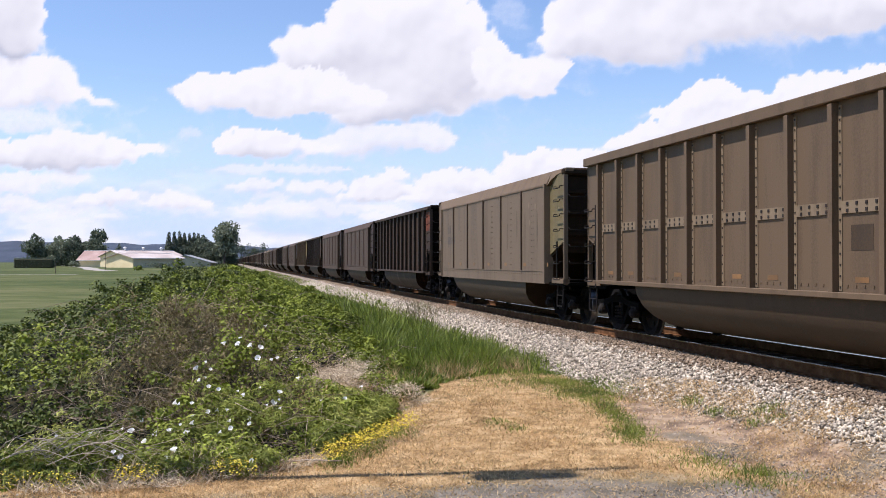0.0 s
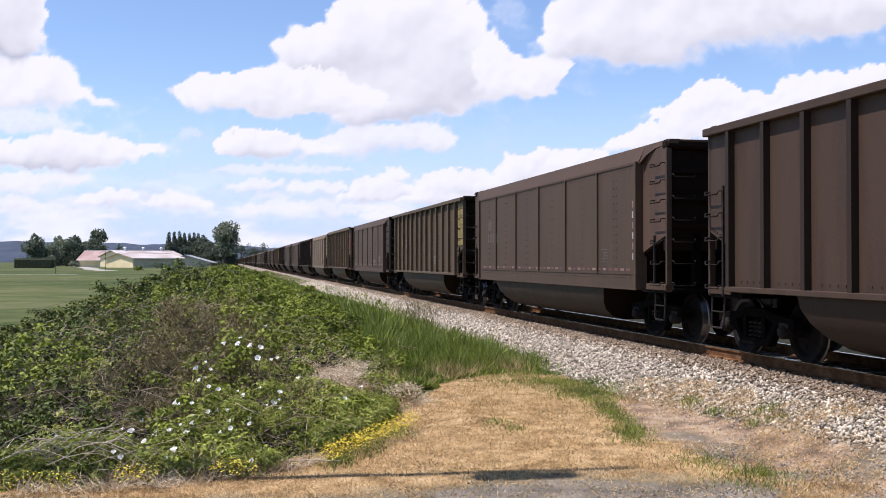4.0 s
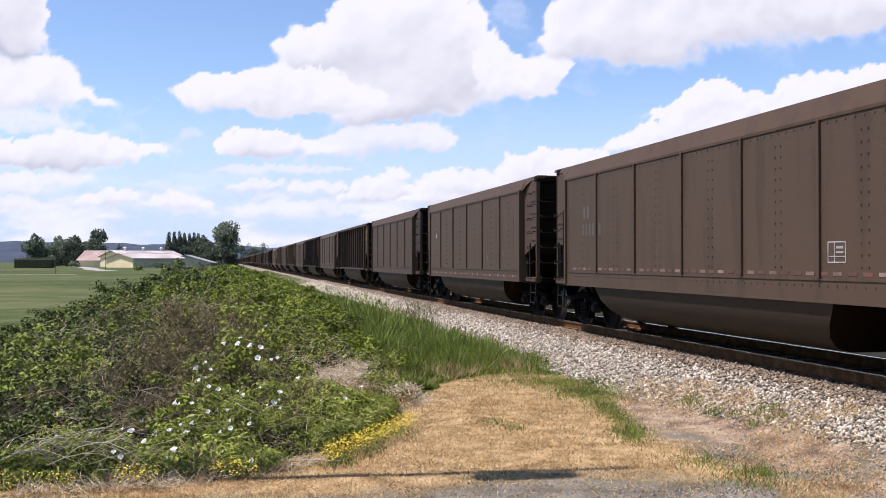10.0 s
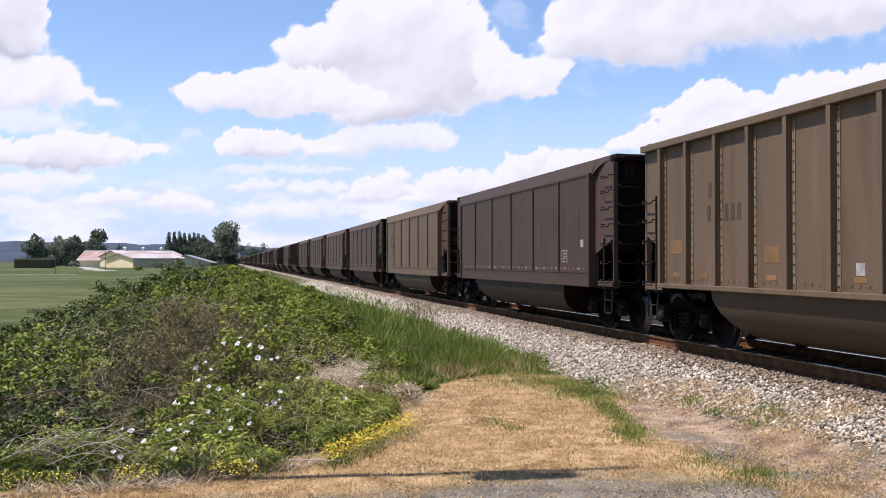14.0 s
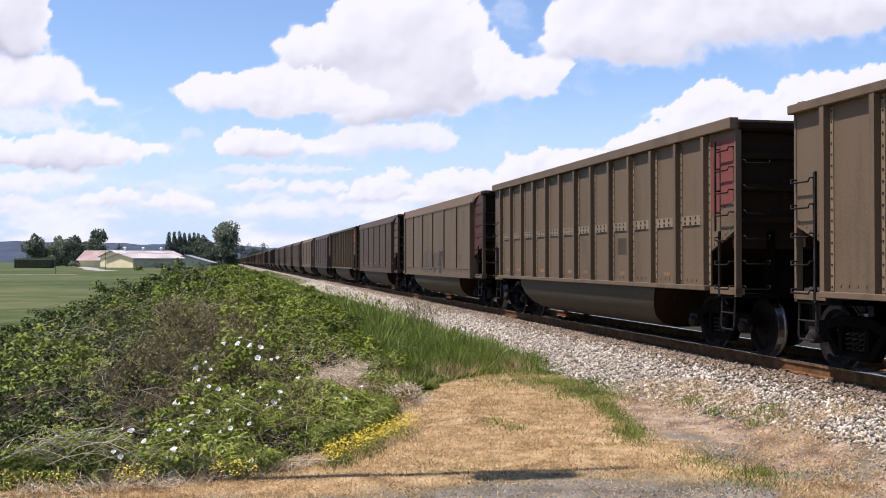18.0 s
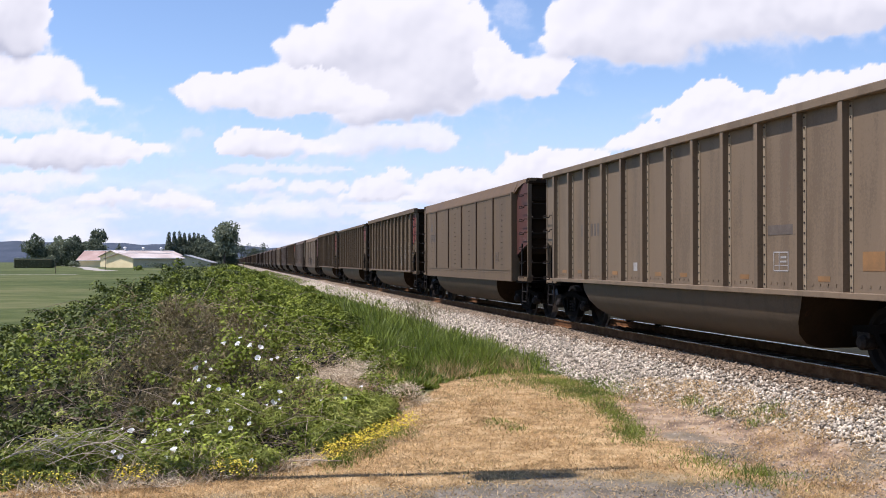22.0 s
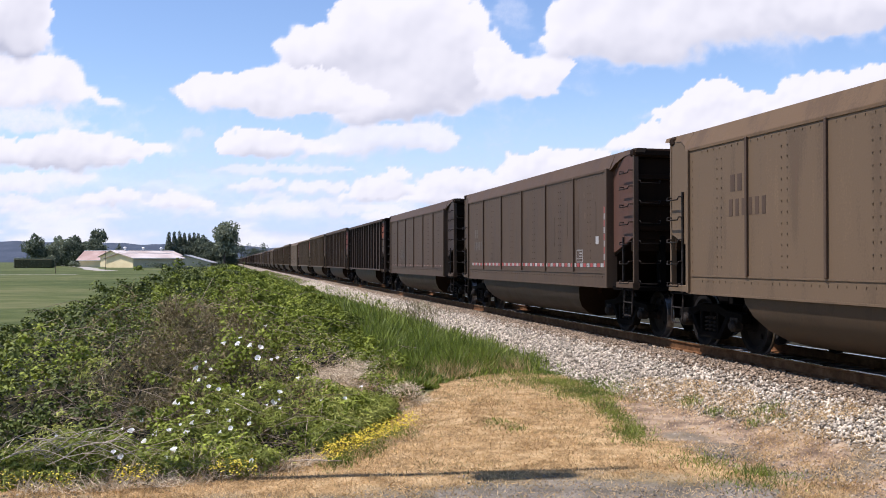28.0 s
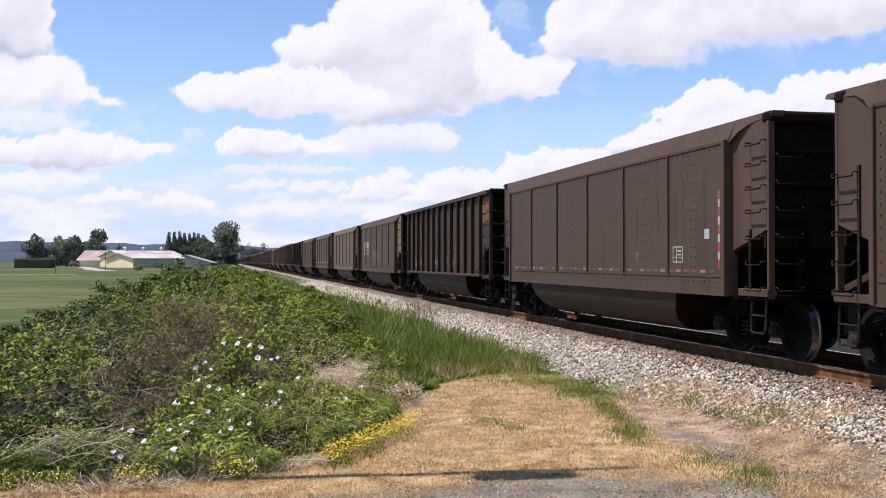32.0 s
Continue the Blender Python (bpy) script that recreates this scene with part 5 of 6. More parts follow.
# leafy bramble shoots standing up out of the near thicket
n = 17000
u = 8.0 + 46 * rng.uniform(0, 1, n) ** 1.5
v = rng.uniform(-6.6, 3.6, n)
x, y = from_track(v, u)
cz, cin = canopy(x, y)
clump = value_noise(x, y, 0.9, 87, 2)
keep = (rng.uniform(0, 1, n) < cin * np.clip(0.42 + 1.5 * clump, 0.06, 0.8) * (1 - 0.8 * np.clip(dead_patch(x, y), 0, 1)) * (1 - 0.9 * hollow(x, y)) * (1 - bald(x, y)) * step(domes(x, y, 0.6, 45), 0.25, 0.7)) & (x / np.maximum(y, 1) > -0.5)
x, y, cz, u = x[keep], y[keep], cz[keep], u[keep]
n = len(x)
heads = (x, y, cz - 0.10 + rng.uniform(0, 0.14, n), rng.uniform(0.09, 0.22, n), 0.040 + 0.0011 * u)
shady = shady_part(x, y)
for pick, leaf, name, label in ((~shady, LEAF, "bramble_shoots", "leafy green bramble shoots of a roadside thicket"), (shady, DARK_LEAF, "old_bramble_shoots", "leafy bramble shoots darkened in colour for the shady side")):
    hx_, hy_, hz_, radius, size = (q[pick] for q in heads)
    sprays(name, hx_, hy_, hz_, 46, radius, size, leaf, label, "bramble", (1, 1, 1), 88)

# bindweed: paler, narrower leaves over the front of the thicket
n = 2500
x = rng.uniform(-4.4, -0.7, n)
y = bramble_front(x) + 0.25 + np.abs(rng.normal(0, 1.6, n))
cz, cin = canopy(x, y)
keep = rng.uniform(0, 1, n) < np.minimum(cin + 0.15, 1) * np.clip(0.42 + 2.4 * value_noise(x, y, 0.7, 85, 2), 0.03, 1) * (1 - 0.7 * hollow(x, y)) * (1 - 0.6 * bald(x, y)) * (1 - 0.55 * step(-x, 2.9, 3.5))
x, y, cz = x[keep], y[keep], cz[keep]
n = len(x)
VINE = mat("bindweed_leaf", [(0.135, 0.165, 0.030), (0.26, 0.29, 0.06), (0.42, 0.43, 0.12)], 0.6, 0.6, bump=0, island=0.4, trans=0.4, spec=0.2)
sprays("bindweed_leaves", x, y, np.maximum(cz - 0.06, 0.06) + rng.uniform(0, 0.10, n), 20, rng.uniform(0.08, 0.17, n), np.full(n, 0.046), VINE, "pale green bindweed leaves over the brambles", "bindweed", (0.62, 1.5, 1.6), 89)

# withered brown leaves in the dead patch
n = 60000
x, y = rng.normal(-3.1, 1.4, n), rng.normal(15.2, 3.4, n)
cz, cin = canopy(x, y)
keep = (rng.uniform(0, 1, n) < cin * np.clip(dead_patch(x, y), 0, 1) * np.clip(0.75 + value_noise(x, y, 0.5, 83, 2), 0.1, 1)) & (y > 9.7)
x, y, cz = x[keep], y[keep], cz[keep]
n = len(x)
sv, sf = scatter(LEAF_V, LEAF_F, np.stack([x, y, np.maximum(cz - 0.26 + rng.uniform(0, 1, n) * 0.24, 0.01)], -1), turns(rng, n, 70), rng.uniform(0.025, 0.06, n))
WITHERED = mat("withered_bramble_leaf", [(0.085, 0.066, 0.03), (0.165, 0.13, 0.062), (0.27, 0.22, 0.115)], 0.85, 0.8, bump=0, island=0.4, trans=0.15, spec=0.1)
stuff("withered_brambles", sv, sf, WITHERED, "brown withered bramble leaves in the thicket", "bramble")

# matted dead stalks: a pale litter, and brown stems standing in the dead patch
STALK = mat("bleached_dead_stalk", [(0.30, 0.23, 0.14), (0.48, 0.385, 0.255), (0.62, 0.53, 0.38)], 0.85, 2, bump=0, island=0.4, trans=0.1)
n = 8000
x, y = np.concatenate([rng.normal(-1.75, 0.42, n // 3 * 2), rng.normal(-0.55, 0.35, n - n // 3 * 2)]), np.concatenate([rng.normal(16.6, 1.3, n // 3 * 2), rng.normal(15.3, 1.1, n - n // 3 * 2)])
cz, cin = canopy(x, y)
keep = rng.uniform(0, 1, n) < 1.15 * bald(x, y)
x, y, cz = x[keep], y[keep], cz[keep]
n = len(x)
blades("dead_stalks", x, y, np.maximum(cz - 0.05 + rng.uniform(0, 0.08, n), 0.01), rng.uniform(0.10, 0.28, n), rng.uniform(0.006, 0.013, n), STALK, "pale matted dead stalks between grass and brambles", "dead stalk", 87, 90, 0.5)
n = 5200
x = rng.uniform(-4.5, -0.9, n)
y = bramble_front(x) + np.abs(rng.normal(0, 0.55, n))
cz, cin = canopy(x, y)
keep = rng.uniform(0, 1, n) < np.clip(0.30 + 1.5 * value_noise(x, y, 0.6, 93, 2), 0, 0.9)
x, y, cz = x[keep], y[keep], cz[keep]
n = len(x)
blades("front_stalks", x, y, np.maximum(cz - 0.12 + rng.uniform(0, 0.16, n), 0.01), rng.uniform(0.12, 0.34, n), rng.uniform(0.005, 0.011, n), STALK, "pale dry stalks along the front of the brambles", "dead stalk", 72, 94, 0.6)
n = 34000
x, y = rng.normal(-3.4, 1.3, n), rng.normal(14.6, 3.6, n)
cz, cin = canopy(x, y)
keep = rng.uniform(0, 1, n) < cin * np.clip(dead_patch(x, y) - 0.1, 0, 1) * np.clip(0.6 + 1.4 * value_noise(x, y, 0.5, 84, 2), 0.05, 1)
x, y, cz = x[keep], y[keep], cz[keep]
n = len(x)
blades("withered_stems", x, y, cz - 0.25, rng.uniform(0.18, 0.42, n), rng.uniform(0.005, 0.010, n), mat("withered_stem", [(0.11, 0.086, 0.042), (0.205, 0.165, 0.085), (0.31, 0.26, 0.15)], 0.85, 1.0, bump=0, island=0.4, trans=0.15), "brown withered stems standing in the thicket", "bramble", 55, 91)

# dead canes among the leaves
s = Shape()
r = random.Random(19)
for i in range(820):
    if i < 600:
        x0, y0 = r.gauss(-3.4, 1.2), r.gauss(15.6, 3.4)
    else:
        x0, y0 = r.uniform(-4.6, -1.0), r.uniform(9.6, 12.5)
    h0, ok = canopy(np.array([x0]), np.array([y0]))
    if ok[0] < 0.3:
        continue
    a, ln, up = r.uniform(0, 6.28), r.uniform(0.25, 0.9), r.uniform(0.02, 0.22)
    if i % 40 == 0:
        ln, up = r.uniform(0.9, 1.7), r.uniform(0.2, 0.45)
    z0 = float(h0[0]) - 0.2 + r.uniform(0, 0.18)
    s.tube([(x0, y0, z0), (x0 + 0.4 * ln * math.cos(a), y0 + 0.4 * ln * math.sin(a), z0 + up), (x0 + ln * math.cos(a + 0.3), y0 + ln * math.sin(a + 0.3), z0 + up * 0.5)],
           r.uniform(0.0018, 0.0045), 4, taper=0.5)
me = s.mesh("canes")
me.materials.clear()
me.materials.append(TWIG)
tagged(new("bramble_canes", me), "dry grey-brown dead bramble canes", "bramble", kind="stuff")

for i in range(17):
    x0, y0, a = r.uniform(-4.3, -3.2), r.uniform(9.4, 10.2), r.uniform(-0.5, 1.2)
    ln, z0, lift = r.uniform(0.5, 1.1), r.uniform(0.10, 0.24), r.uniform(0.10, 0.28)
    bow = [(q, math.sin(math.pi * (0.12 + 0.8 * q))) for q in (0, 0.2, 0.4, 0.6, 0.8, 1.0)]
    pts = [(x0 + ln * q * math.cos(a) + r.uniform(-0.015, 0.015), y0 + 0.5 * ln * q * math.sin(a), z0 + lift * b + r.uniform(-0.012, 0.012)) for q, b in bow]
    s = Shape().tube(pts, r.uniform(0.0035, 0.0075), 5, taper=0.4)
    for k in (2, 3):
        e = Vector(pts[k])
        s.tube([e, e + Vector((r.uniform(0.08, 0.2), r.uniform(-0.1, 0.05), r.uniform(0.02, 0.12))), e + Vector((r.uniform(0.2, 0.36), r.uniform(-0.15, 0.05), r.uniform(-0.04, 0.14)))], 0.0032, 4, taper=0.4)
    tagged(place("dead_branch", s.mesh("dead_branch"), DEADWOOD), "bleached grey dead branch lying in the brambles", "branch", "dead branches")
tagged(place("fallen_stick", Shape().tube([(-1.75, 10.55, 0.03), (-1.4, 10.6, 0.045), (-1.05, 10.62, 0.03)], 0.012, 6, taper=0.7).mesh("stick"), DEADWOOD), "pale bare stick lying at the edge of the straw", "stick")

# ---- flowers ----
s = Shape()
for k in range(5):
    a0, a1, am = 2 * math.pi * k / 5, 2 * math.pi * (k + 1) / 5, 2 * math.pi * (k + 0.5) / 5
    s.add([(0, 0, -0.03), (0.022 * math.cos(a0), 0.022 * math.sin(a0), 0.0), (0.034 * math.cos(a0), 0.034 * math.sin(a0), 0.014), (0.038 * math.cos(am), 0.038 * math.sin(am), 0.010),
           (0.034 * math.cos(a1), 0.034 * math.sin(a1), 0.014), (0.022 * math.cos(a1), 0.022 * math.sin(a1), 0.0)], [(0, 1, 5), (1, 2, 3), (1, 3, 5), (3, 4, 5)])
flower_me = s.mesh("bindweed_flower")


# ---- barns and sheds across the field ----
CREAM = mat("cream_barn_cladding", [(0.70, 0.57, 0.32), (0.76, 0.63, 0.365), (0.80, 0.68, 0.41)], 0.75, 0.3, bump=0.02, fine=2)
# duller colour: shade painted on the cream barn's long wall; also the shed's grey
GREYWALL = mat("shaded_cream_and_grey_boards", [(0.42, 0.38, 0.28), (0.48, 0.435, 0.325), (0.54, 0.49, 0.37)], 0.8, 0.3, bump=0.02, fine=2)
ROOF = mat("weathered_pale_metal_roof", [(0.35, 0.265, 0.225), (0.48, 0.405, 0.36), (0.60, 0.545, 0.505)], 0.65, 0.12, (1, 1, 1), bump=0.05, fine=1.5)
REDROOF = mat("faded_pink_red_metal_roof", [(0.22, 0.125, 0.10), (0.33, 0.215, 0.18), (0.44, 0.33, 0.29)], 0.6, 0.15, bump=0.05, fine=1.5)
DARK = mat("dark_opening", [(0.015, 0.014, 0.012), (0.03, 0.028, 0.025)], 0.8, 2, bump=0)
WHITE = mat("white_painted_trim", [(0.66, 0.65, 0.62), (0.78, 0.77, 0.74)], 0.6, 2, bump=0.03)


def barn(at, turn, width, length, eave, peak, roof_mat, wall_mat, label, vents=0, doors=(), gable_mat=None):
    """A gabled shed: its near gable's right corner at the place given, running back along y."""
    b = new("barn")
    b.matrix_basis = pose(*at, 0, 0, turn)
    tagged(b, label, "barn")
    w = width
    gable = Shape().prism([(-w, 0), (0, 0), (0, eave), (-w / 2, peak - 0.12), (-w, eave)], 1, 0, 0.2)
    place("gable_wall", gable.mesh("gable"), gable_mat or CREAM, b, None, "boarded gable wall" if gable_mat else "cream clad gable wall")
    place("gable_wall", Shape().prism([(-w, 0), (0, 0), (0, eave), (-w / 2, peak - 0.12), (-w, eave)], 1, length - 0.2, length).mesh("gable"), CREAM, b)
    place("side_wall", Shape().box(-0.2, 0, 0.2, length - 0.2, 0, eave).mesh("side"), wall_mat, b, None, "long boarded side wall")
    place("side_wall", Shape().box(-w, -w + 0.2, 0.2, length - 0.2, 0, eave).mesh("side"), wall_mat, b)
    for a, c in ((0.9, -w / 2), (-w - 0.9, -w / 2)):
        ex = eave - (peak - eave) * 0.9 / (w / 2)
        place("roof_slope", Shape().prism([(a, ex), (a, ex + 0.16), (c, peak + 0.16), (c, peak)], 1, -0.7, length + 0.7).mesh("roof"), roof_mat, b)
        place("gutter", Shape().box(a - 0.08, a + 0.08, -0.7, length + 0.7, ex - 0.1, ex + 0.06).mesh("gutter"), WHITE, b)
    place("ridge_cap", Shape().box(-w / 2 - 0.3, -w / 2 + 0.3, -0.7, length + 0.7, peak + 0.1, peak + 0.26).mesh("ridge"), WHITE, b)
    for i in range(vents):
        y = length * (i + 0.7) / (vents + 0.3)
        v = place("roof_vent", Shape().lathe([(0.0, 1.3), (0.3, 1.25), (0.55, 1.0), (0.6, 0.75), (0.35, 0.7), (0.35, 0.0)], pose(-w / 2, y, peak + 0.15, 0, -90, 0), 12).mesh("vent"), WHITE, b, None, "white turbine roof vent")
    for y0, y1, z0, z1 in doors:
        place("door", Shape().box(-0.03, 0.05, y0, y1, z0, z1).mesh("door"), DARK, b)
    batten = cached(("batten", eave), lambda: Shape().box(0, 0.012, 0, 0.08, 0.05, eave - 0.05).mesh("batten"))
    for i in range(int(length / 3.0)):
        place("wall_batten", batten, wall_mat, b, pose(0, 1.5 + i * 3.0, 0))
    return b


barn((-104.7, 345, 0), -36.9, 15.0, 21, 3.3, 4.85, ROOF, GREYWALL, "long low cream barn with a pale metal roof", 0)
barn((-116.1, 371, 0), -36.9, 14.0, 27, 4.0, 6.15, ROOF, CREAM, "long cream barn with a pale roof and round vents", 3)
barn((-129.5, 404, 0), 80.0, 11.0, 9.5, 3.0, 6.2, REDROOF, CREAM, "cream shed with a faded pink metal roof beside the barns", 0)
barn((-87.7, 385, 0), 0.0, 19.0, 9, 1.75, 4.4, mat("grey_metal_roof", [(0.25, 0.26, 0.27), (0.36, 0.37, 0.38)], 0.6, 0.2, bump=0.03), GREYWALL, "low grey-roofed shed below the poplars", 0, (), GREYWALL)
barn((-182.0, 520, 0), 20.0, 8.0, 12, 3.0, 5.2, REDROOF, CREAM, "small distant farmhouse shed with a reddish roof", 0)
s = Shape()
for i, (a, b_) in enumerate(zip([(-204, 540), (-150, 420), (-110, 318), (-92, 268)], [(-150, 420), (-110, 318), (-92, 268), (-74, 226)])):
    d = Vector((b_[0] - a[0], b_[1] - a[1])).normalized()
    p = Vector((-d.y, d.x)) * 2.2
    s.add([(a[0] + p.x, a[1] + p.y, 0.03), (a[0] - p.x, a[1] - p.y, 0.03), (b_[0] - p.x, b_[1] - p.y, 0.03), (b_[0] + p.x, b_[1] + p.y, 0.03)], [(0, 1, 2, 3)])
s.add([(-86, 150, 0.03), (-86, 157, 0.03), (-58, 163, 0.03), (-58, 161, 0.03)], [(0, 1, 2, 3)])
TRACKWAY = mat("pale_farm_track_gravel", [(0.24, 0.225, 0.18), (0.33, 0.30, 0.25), (0.40, 0.37, 0.31)], 0.95, 0.4, bump=0.2, fine=4)
tagged(place("farm_track", s.mesh("farm_track"), TRACKWAY), "pale gravel farm track across the grass", "path", kind="structure")


# ---- trees, hedge and hills ----
def leaf_cloud(name, blobs, count, size, material, rng_seed, parent):
    """Small leaf clumps through a few uneven lobes: (x, y, z, rx, ry, rz)."""
    r = np.random.default_rng(rng_seed)
    w = np.array([b[3] * b[5] for b in blobs])
    pick = r.choice(len(blobs), count, p=w / w.sum())
    b = np.array(blobs)[pick]
    d = r.normal(0, 1, (count, 3))
    d /= np.linalg.norm(d, axis=1)[:, None]
    rad = r.uniform(0.35, 1.08, count) ** 0.6
    pos = b[:, :3] + d * rad[:, None] * b[:, 3:]
    sv, sf = scatter(LEAF_V, LEAF_F, pos, turns(r, count, 80), r.uniform(0.6, 1.5, count) * size)
    me = bpy.data.meshes.new(name)
    me.from_pydata(sv.tolist(), [], sf.tolist())
    me.materials.append(material)
    ob = new(name, me)
    ob.parent = parent
    return ob


def tree(at, height, width, seed, label, shape="round", count=1500, category="tree", material=None):
    r = random.Random(seed)
    t = new("tree")
    t.matrix_basis = pose(*at)
    tagged(t, label, category)
    s = Shape()
    trunk_top = height * (0.35 if shape == "round" else 0.8)
    s.tube([(0, 0, -0.1), (0.02 * height * r.uniform(-1, 1), 0, trunk_top * 0.5), (0.03 * height * r.uniform(-1, 1), 0, trunk_top)], 0.025 * height, 8, taper=0.6)
    blobs = []
    if shape == "round":
        for i in range(14):
            a, q = r.uniform(0, 6.28), r.uniform(0.15, 1.0)
            z = height * r.uniform(0.14, 0.86)
            spread = width / 2 * (1 - 0.75 * abs(z / height - 0.5)) * q * 0.72
            c = (spread * math.cos(a), spread * math.sin(a), z)
            s.tube([(0, 0, trunk_top * 0.85), (c[0] * 0.5, c[1] * 0.5, (z + trunk_top) / 2), c], 0.009 * height, 5, taper=0.4)
            rr = width * r.uniform(0.2, 0.31)
            blobs.append((*c, rr, rr, rr * r.uniform(0.7, 1.0)))
        blobs.append((0, 0, height * 0.83, width * 0.2, width * 0.2, height * 0.16))
    else:
        for i in range(7):
            z = height * (0.16 + 0.12 * i)
            rr = width / 2 * (1.0, 1.1, 1.05, 1.0, 0.85, 0.65, 0.4)[i]
            c = (r.uniform(-0.12, 0.12) * width, r.uniform(-0.12, 0.12) * width, z)
            s.tube([(0, 0, z - 0.1 * height), c], 0.006 * height, 4, taper=0.4)
            blobs.append((*c, rr, rr, height * 0.10))
    me = s.mesh("trunk")
    place("trunk", me, BARK, t)
    leaf_cloud("crown", blobs, int(count * 1.9), max(0.5, 0.075 * min(width, height)), material or FAR_LEAF, seed, t)
    return t


PALE_LEAF = mat("pale_tree_leaf", [(0.15, 0.17, 0.11), (0.205, 0.23, 0.15), (0.26, 0.285, 0.195)], 0.8, 0.25, bump=0, island=0.3, trans=0.3)


def far_x(px, dist=420.0):
    return (px - 784) / 1809 * dist


for i, (px, top, wid, dist, m_) in enumerate(((61, 413, 42, 400, None), (103, 417, 46, 470, PALE_LEAF), (136, 418, 48, 430, None), (168, 407, 44, 480, None), (125, 428, 40, 425, None), (92, 432, 30, 440, PALE_LEAF), (150, 430, 44, 440, None), (112, 440, 44, 450, None), (178, 432, 34, 455, None), (160, 424, 40, 470, None), (72, 436, 30, 405, None))):
    tree((far_x(px, dist), dist, 0), 2.1 + (463 - top) / 1809 * dist, wid / 1809 * dist, 100 + i, "broad leafy tree behind the farm field", "round", 1700, "tree", m_)
for i, (px, top, wid) in enumerate(((299, 409, 14), (308, 408, 13), (317, 407, 15), (325, 409, 13), (334, 410, 15), (342, 408, 13), (350, 409, 15), (360, 411, 17))):
    tree((far_x(px, 400 + 3 * i), 400 + 3 * i, 0), 2.1 + (463 - top) / 1809 * 400, wid / 1809 * 400, 200 + i, "tall slim poplar in a dense row", "poplar", 900, "poplar")
for i, (px, top, wid, dist) in enumerate(((322, 438, 40, 405), (345, 430, 40, 412), (365, 428, 36, 405), (384, 432, 36, 398), (408, 438, 30, 395), (303, 436, 34, 402), (333, 426, 34, 415), (355, 422, 34, 409), (372, 425, 30, 402), (392, 440, 34, 396), (312, 424, 26, 410), (322, 420, 24, 416), (344, 418, 26, 420), (364, 420, 26, 414), (385, 418, 30, 402), (412, 446, 22, 398))):
    tree((far_x(px, dist), dist, 0), 2.1 + (463 - top) / 1809 * dist, wid / 1809 * dist, 300 + i, "bushy dark tree below the poplars", "round", 1300)
tree((far_x(397, 390), 390, 0), 2.1 + (463 - 391) / 1809 * 390, 56 / 1809 * 390, 401, "large open-crowned tree beside the railway", "round", 1500, "tree", PALE_LEAF)
tree((far_x(210, 600), 600, 0), 2.1 + (463 - 430) / 1809 * 600, 16 / 1809 * 600, 402, "distant tree behind the barn roofs", "round", 500)
for i, px in enumerate((428, 440, 452, 466)):
    tree((far_x(px, 900), 900, 0), 17 + 2 * (i % 2), 11, 420 + i, "distant tree beyond the railway line", "round", 500)


def bush(at, w, h, seed, label, material=None, count=900):
    b = new("bush")
    b.matrix_basis = pose(*at)
    tagged(b, label, "bush")
    r = random.Random(seed)
    s = Shape()
    for i in range(5):
        s.tube([(0, 0, 0), (r.uniform(-0.3, 0.3) * w, r.uniform(-0.3, 0.3) * w, h * 0.7)], 0.03, 4, taper=0.4)
    place("stem", s.mesh("stem"), BARK, b)
    blobs = [(r.uniform(-0.3, 0.3) * w, r.uniform(-0.3, 0.3) * w, h * r.uniform(0.35, 0.65), w * 0.28, w * 0.28, h * 0.33) for _ in range(6)]
    leaf_cloud("foliage", blobs, count, 0.16 * h, material or FAR_LEAF, seed, b)
    return b


bush((far_x(326, 110), 110, 0), 2.5, 1.9, 7, "low dark shrub at the edge of the field", FAR_LEAF)
bush((far_x(432, 50), 50, 0.35), 1.2, 0.85, 8, "darker shrub rising from the brambles", LEAF, 500)
bush((far_x(285, 300), 300, 0), 9, 2.0, 9, "low shrubs in front of the barn wall")
bush((far_x(130, 352), 352, 0), 4, 2.4, 10, "pale shrub beside the farm track", PALE_LEAF)
hedge = new("hedge")
hedge.matrix_basis = pose(far_x(60, 330), 330, 0)
tagged(hedge, "clipped dark green hedge beside the farmyard", "hedge")
place("hedge_core", Shape().box(-6.2, 6.2, -0.9, 0.9, 0, 2.9).mesh("hedge_core", bevel=0.25), SOIL, hedge)
leaf_cloud("foliage", [(-6 + 0.8 * i, 0, 0.3 + 0.62 * j, 0.75, 0.95, 0.6) for i in range(16) for j in range(5)], 5000, 0.3, FAR_LEAF, 77, hedge)
for px, y_, h_ in ((98, 181, 1.9), (313, 330, 3.2), (186, 253, 4.7)):
    p = new("post")
    p.matrix_basis = pose(far_x(px, y_), y_, 0)
    tagged(p, "thin grey post standing in the grass", "post")
    place("shaft", Shape().tube([(0, 0, 0), (0, 0, h_)], 0.07, 8, taper=0.8).mesh("shaft"), BARK, p)
    place("cap", Shape().box(-0.13, 0.13, -0.13, 0.13, h_, h_ + 0.08).mesh("cap"), BARK, p)

# wooded hills on the horizon
nx = 700
hx = np.linspace(-3400, 3400, nx)
ridge = np.interp(hx, [-3400, -1127, -900, -710, -440, 3400], [56, 52, 49, 45.5, 38, 34]) + 3.5 * value_noise(hx, hx * 0, 70, 92, 4)
rows_ = [(2350, 0.0), (2480, 0.55), (2600, 1.0), (2900, 0.9)]
hv = np.concatenate([np.stack([hx, np.full(nx, yy), ridge * f + (3 * value_noise(hx, hx * 0 + yy, 40, 93, 2) if f > 0.3 else -1)], -1) for yy, f in rows_])
hidx = np.arange(nx * 4).reshape(4, nx)
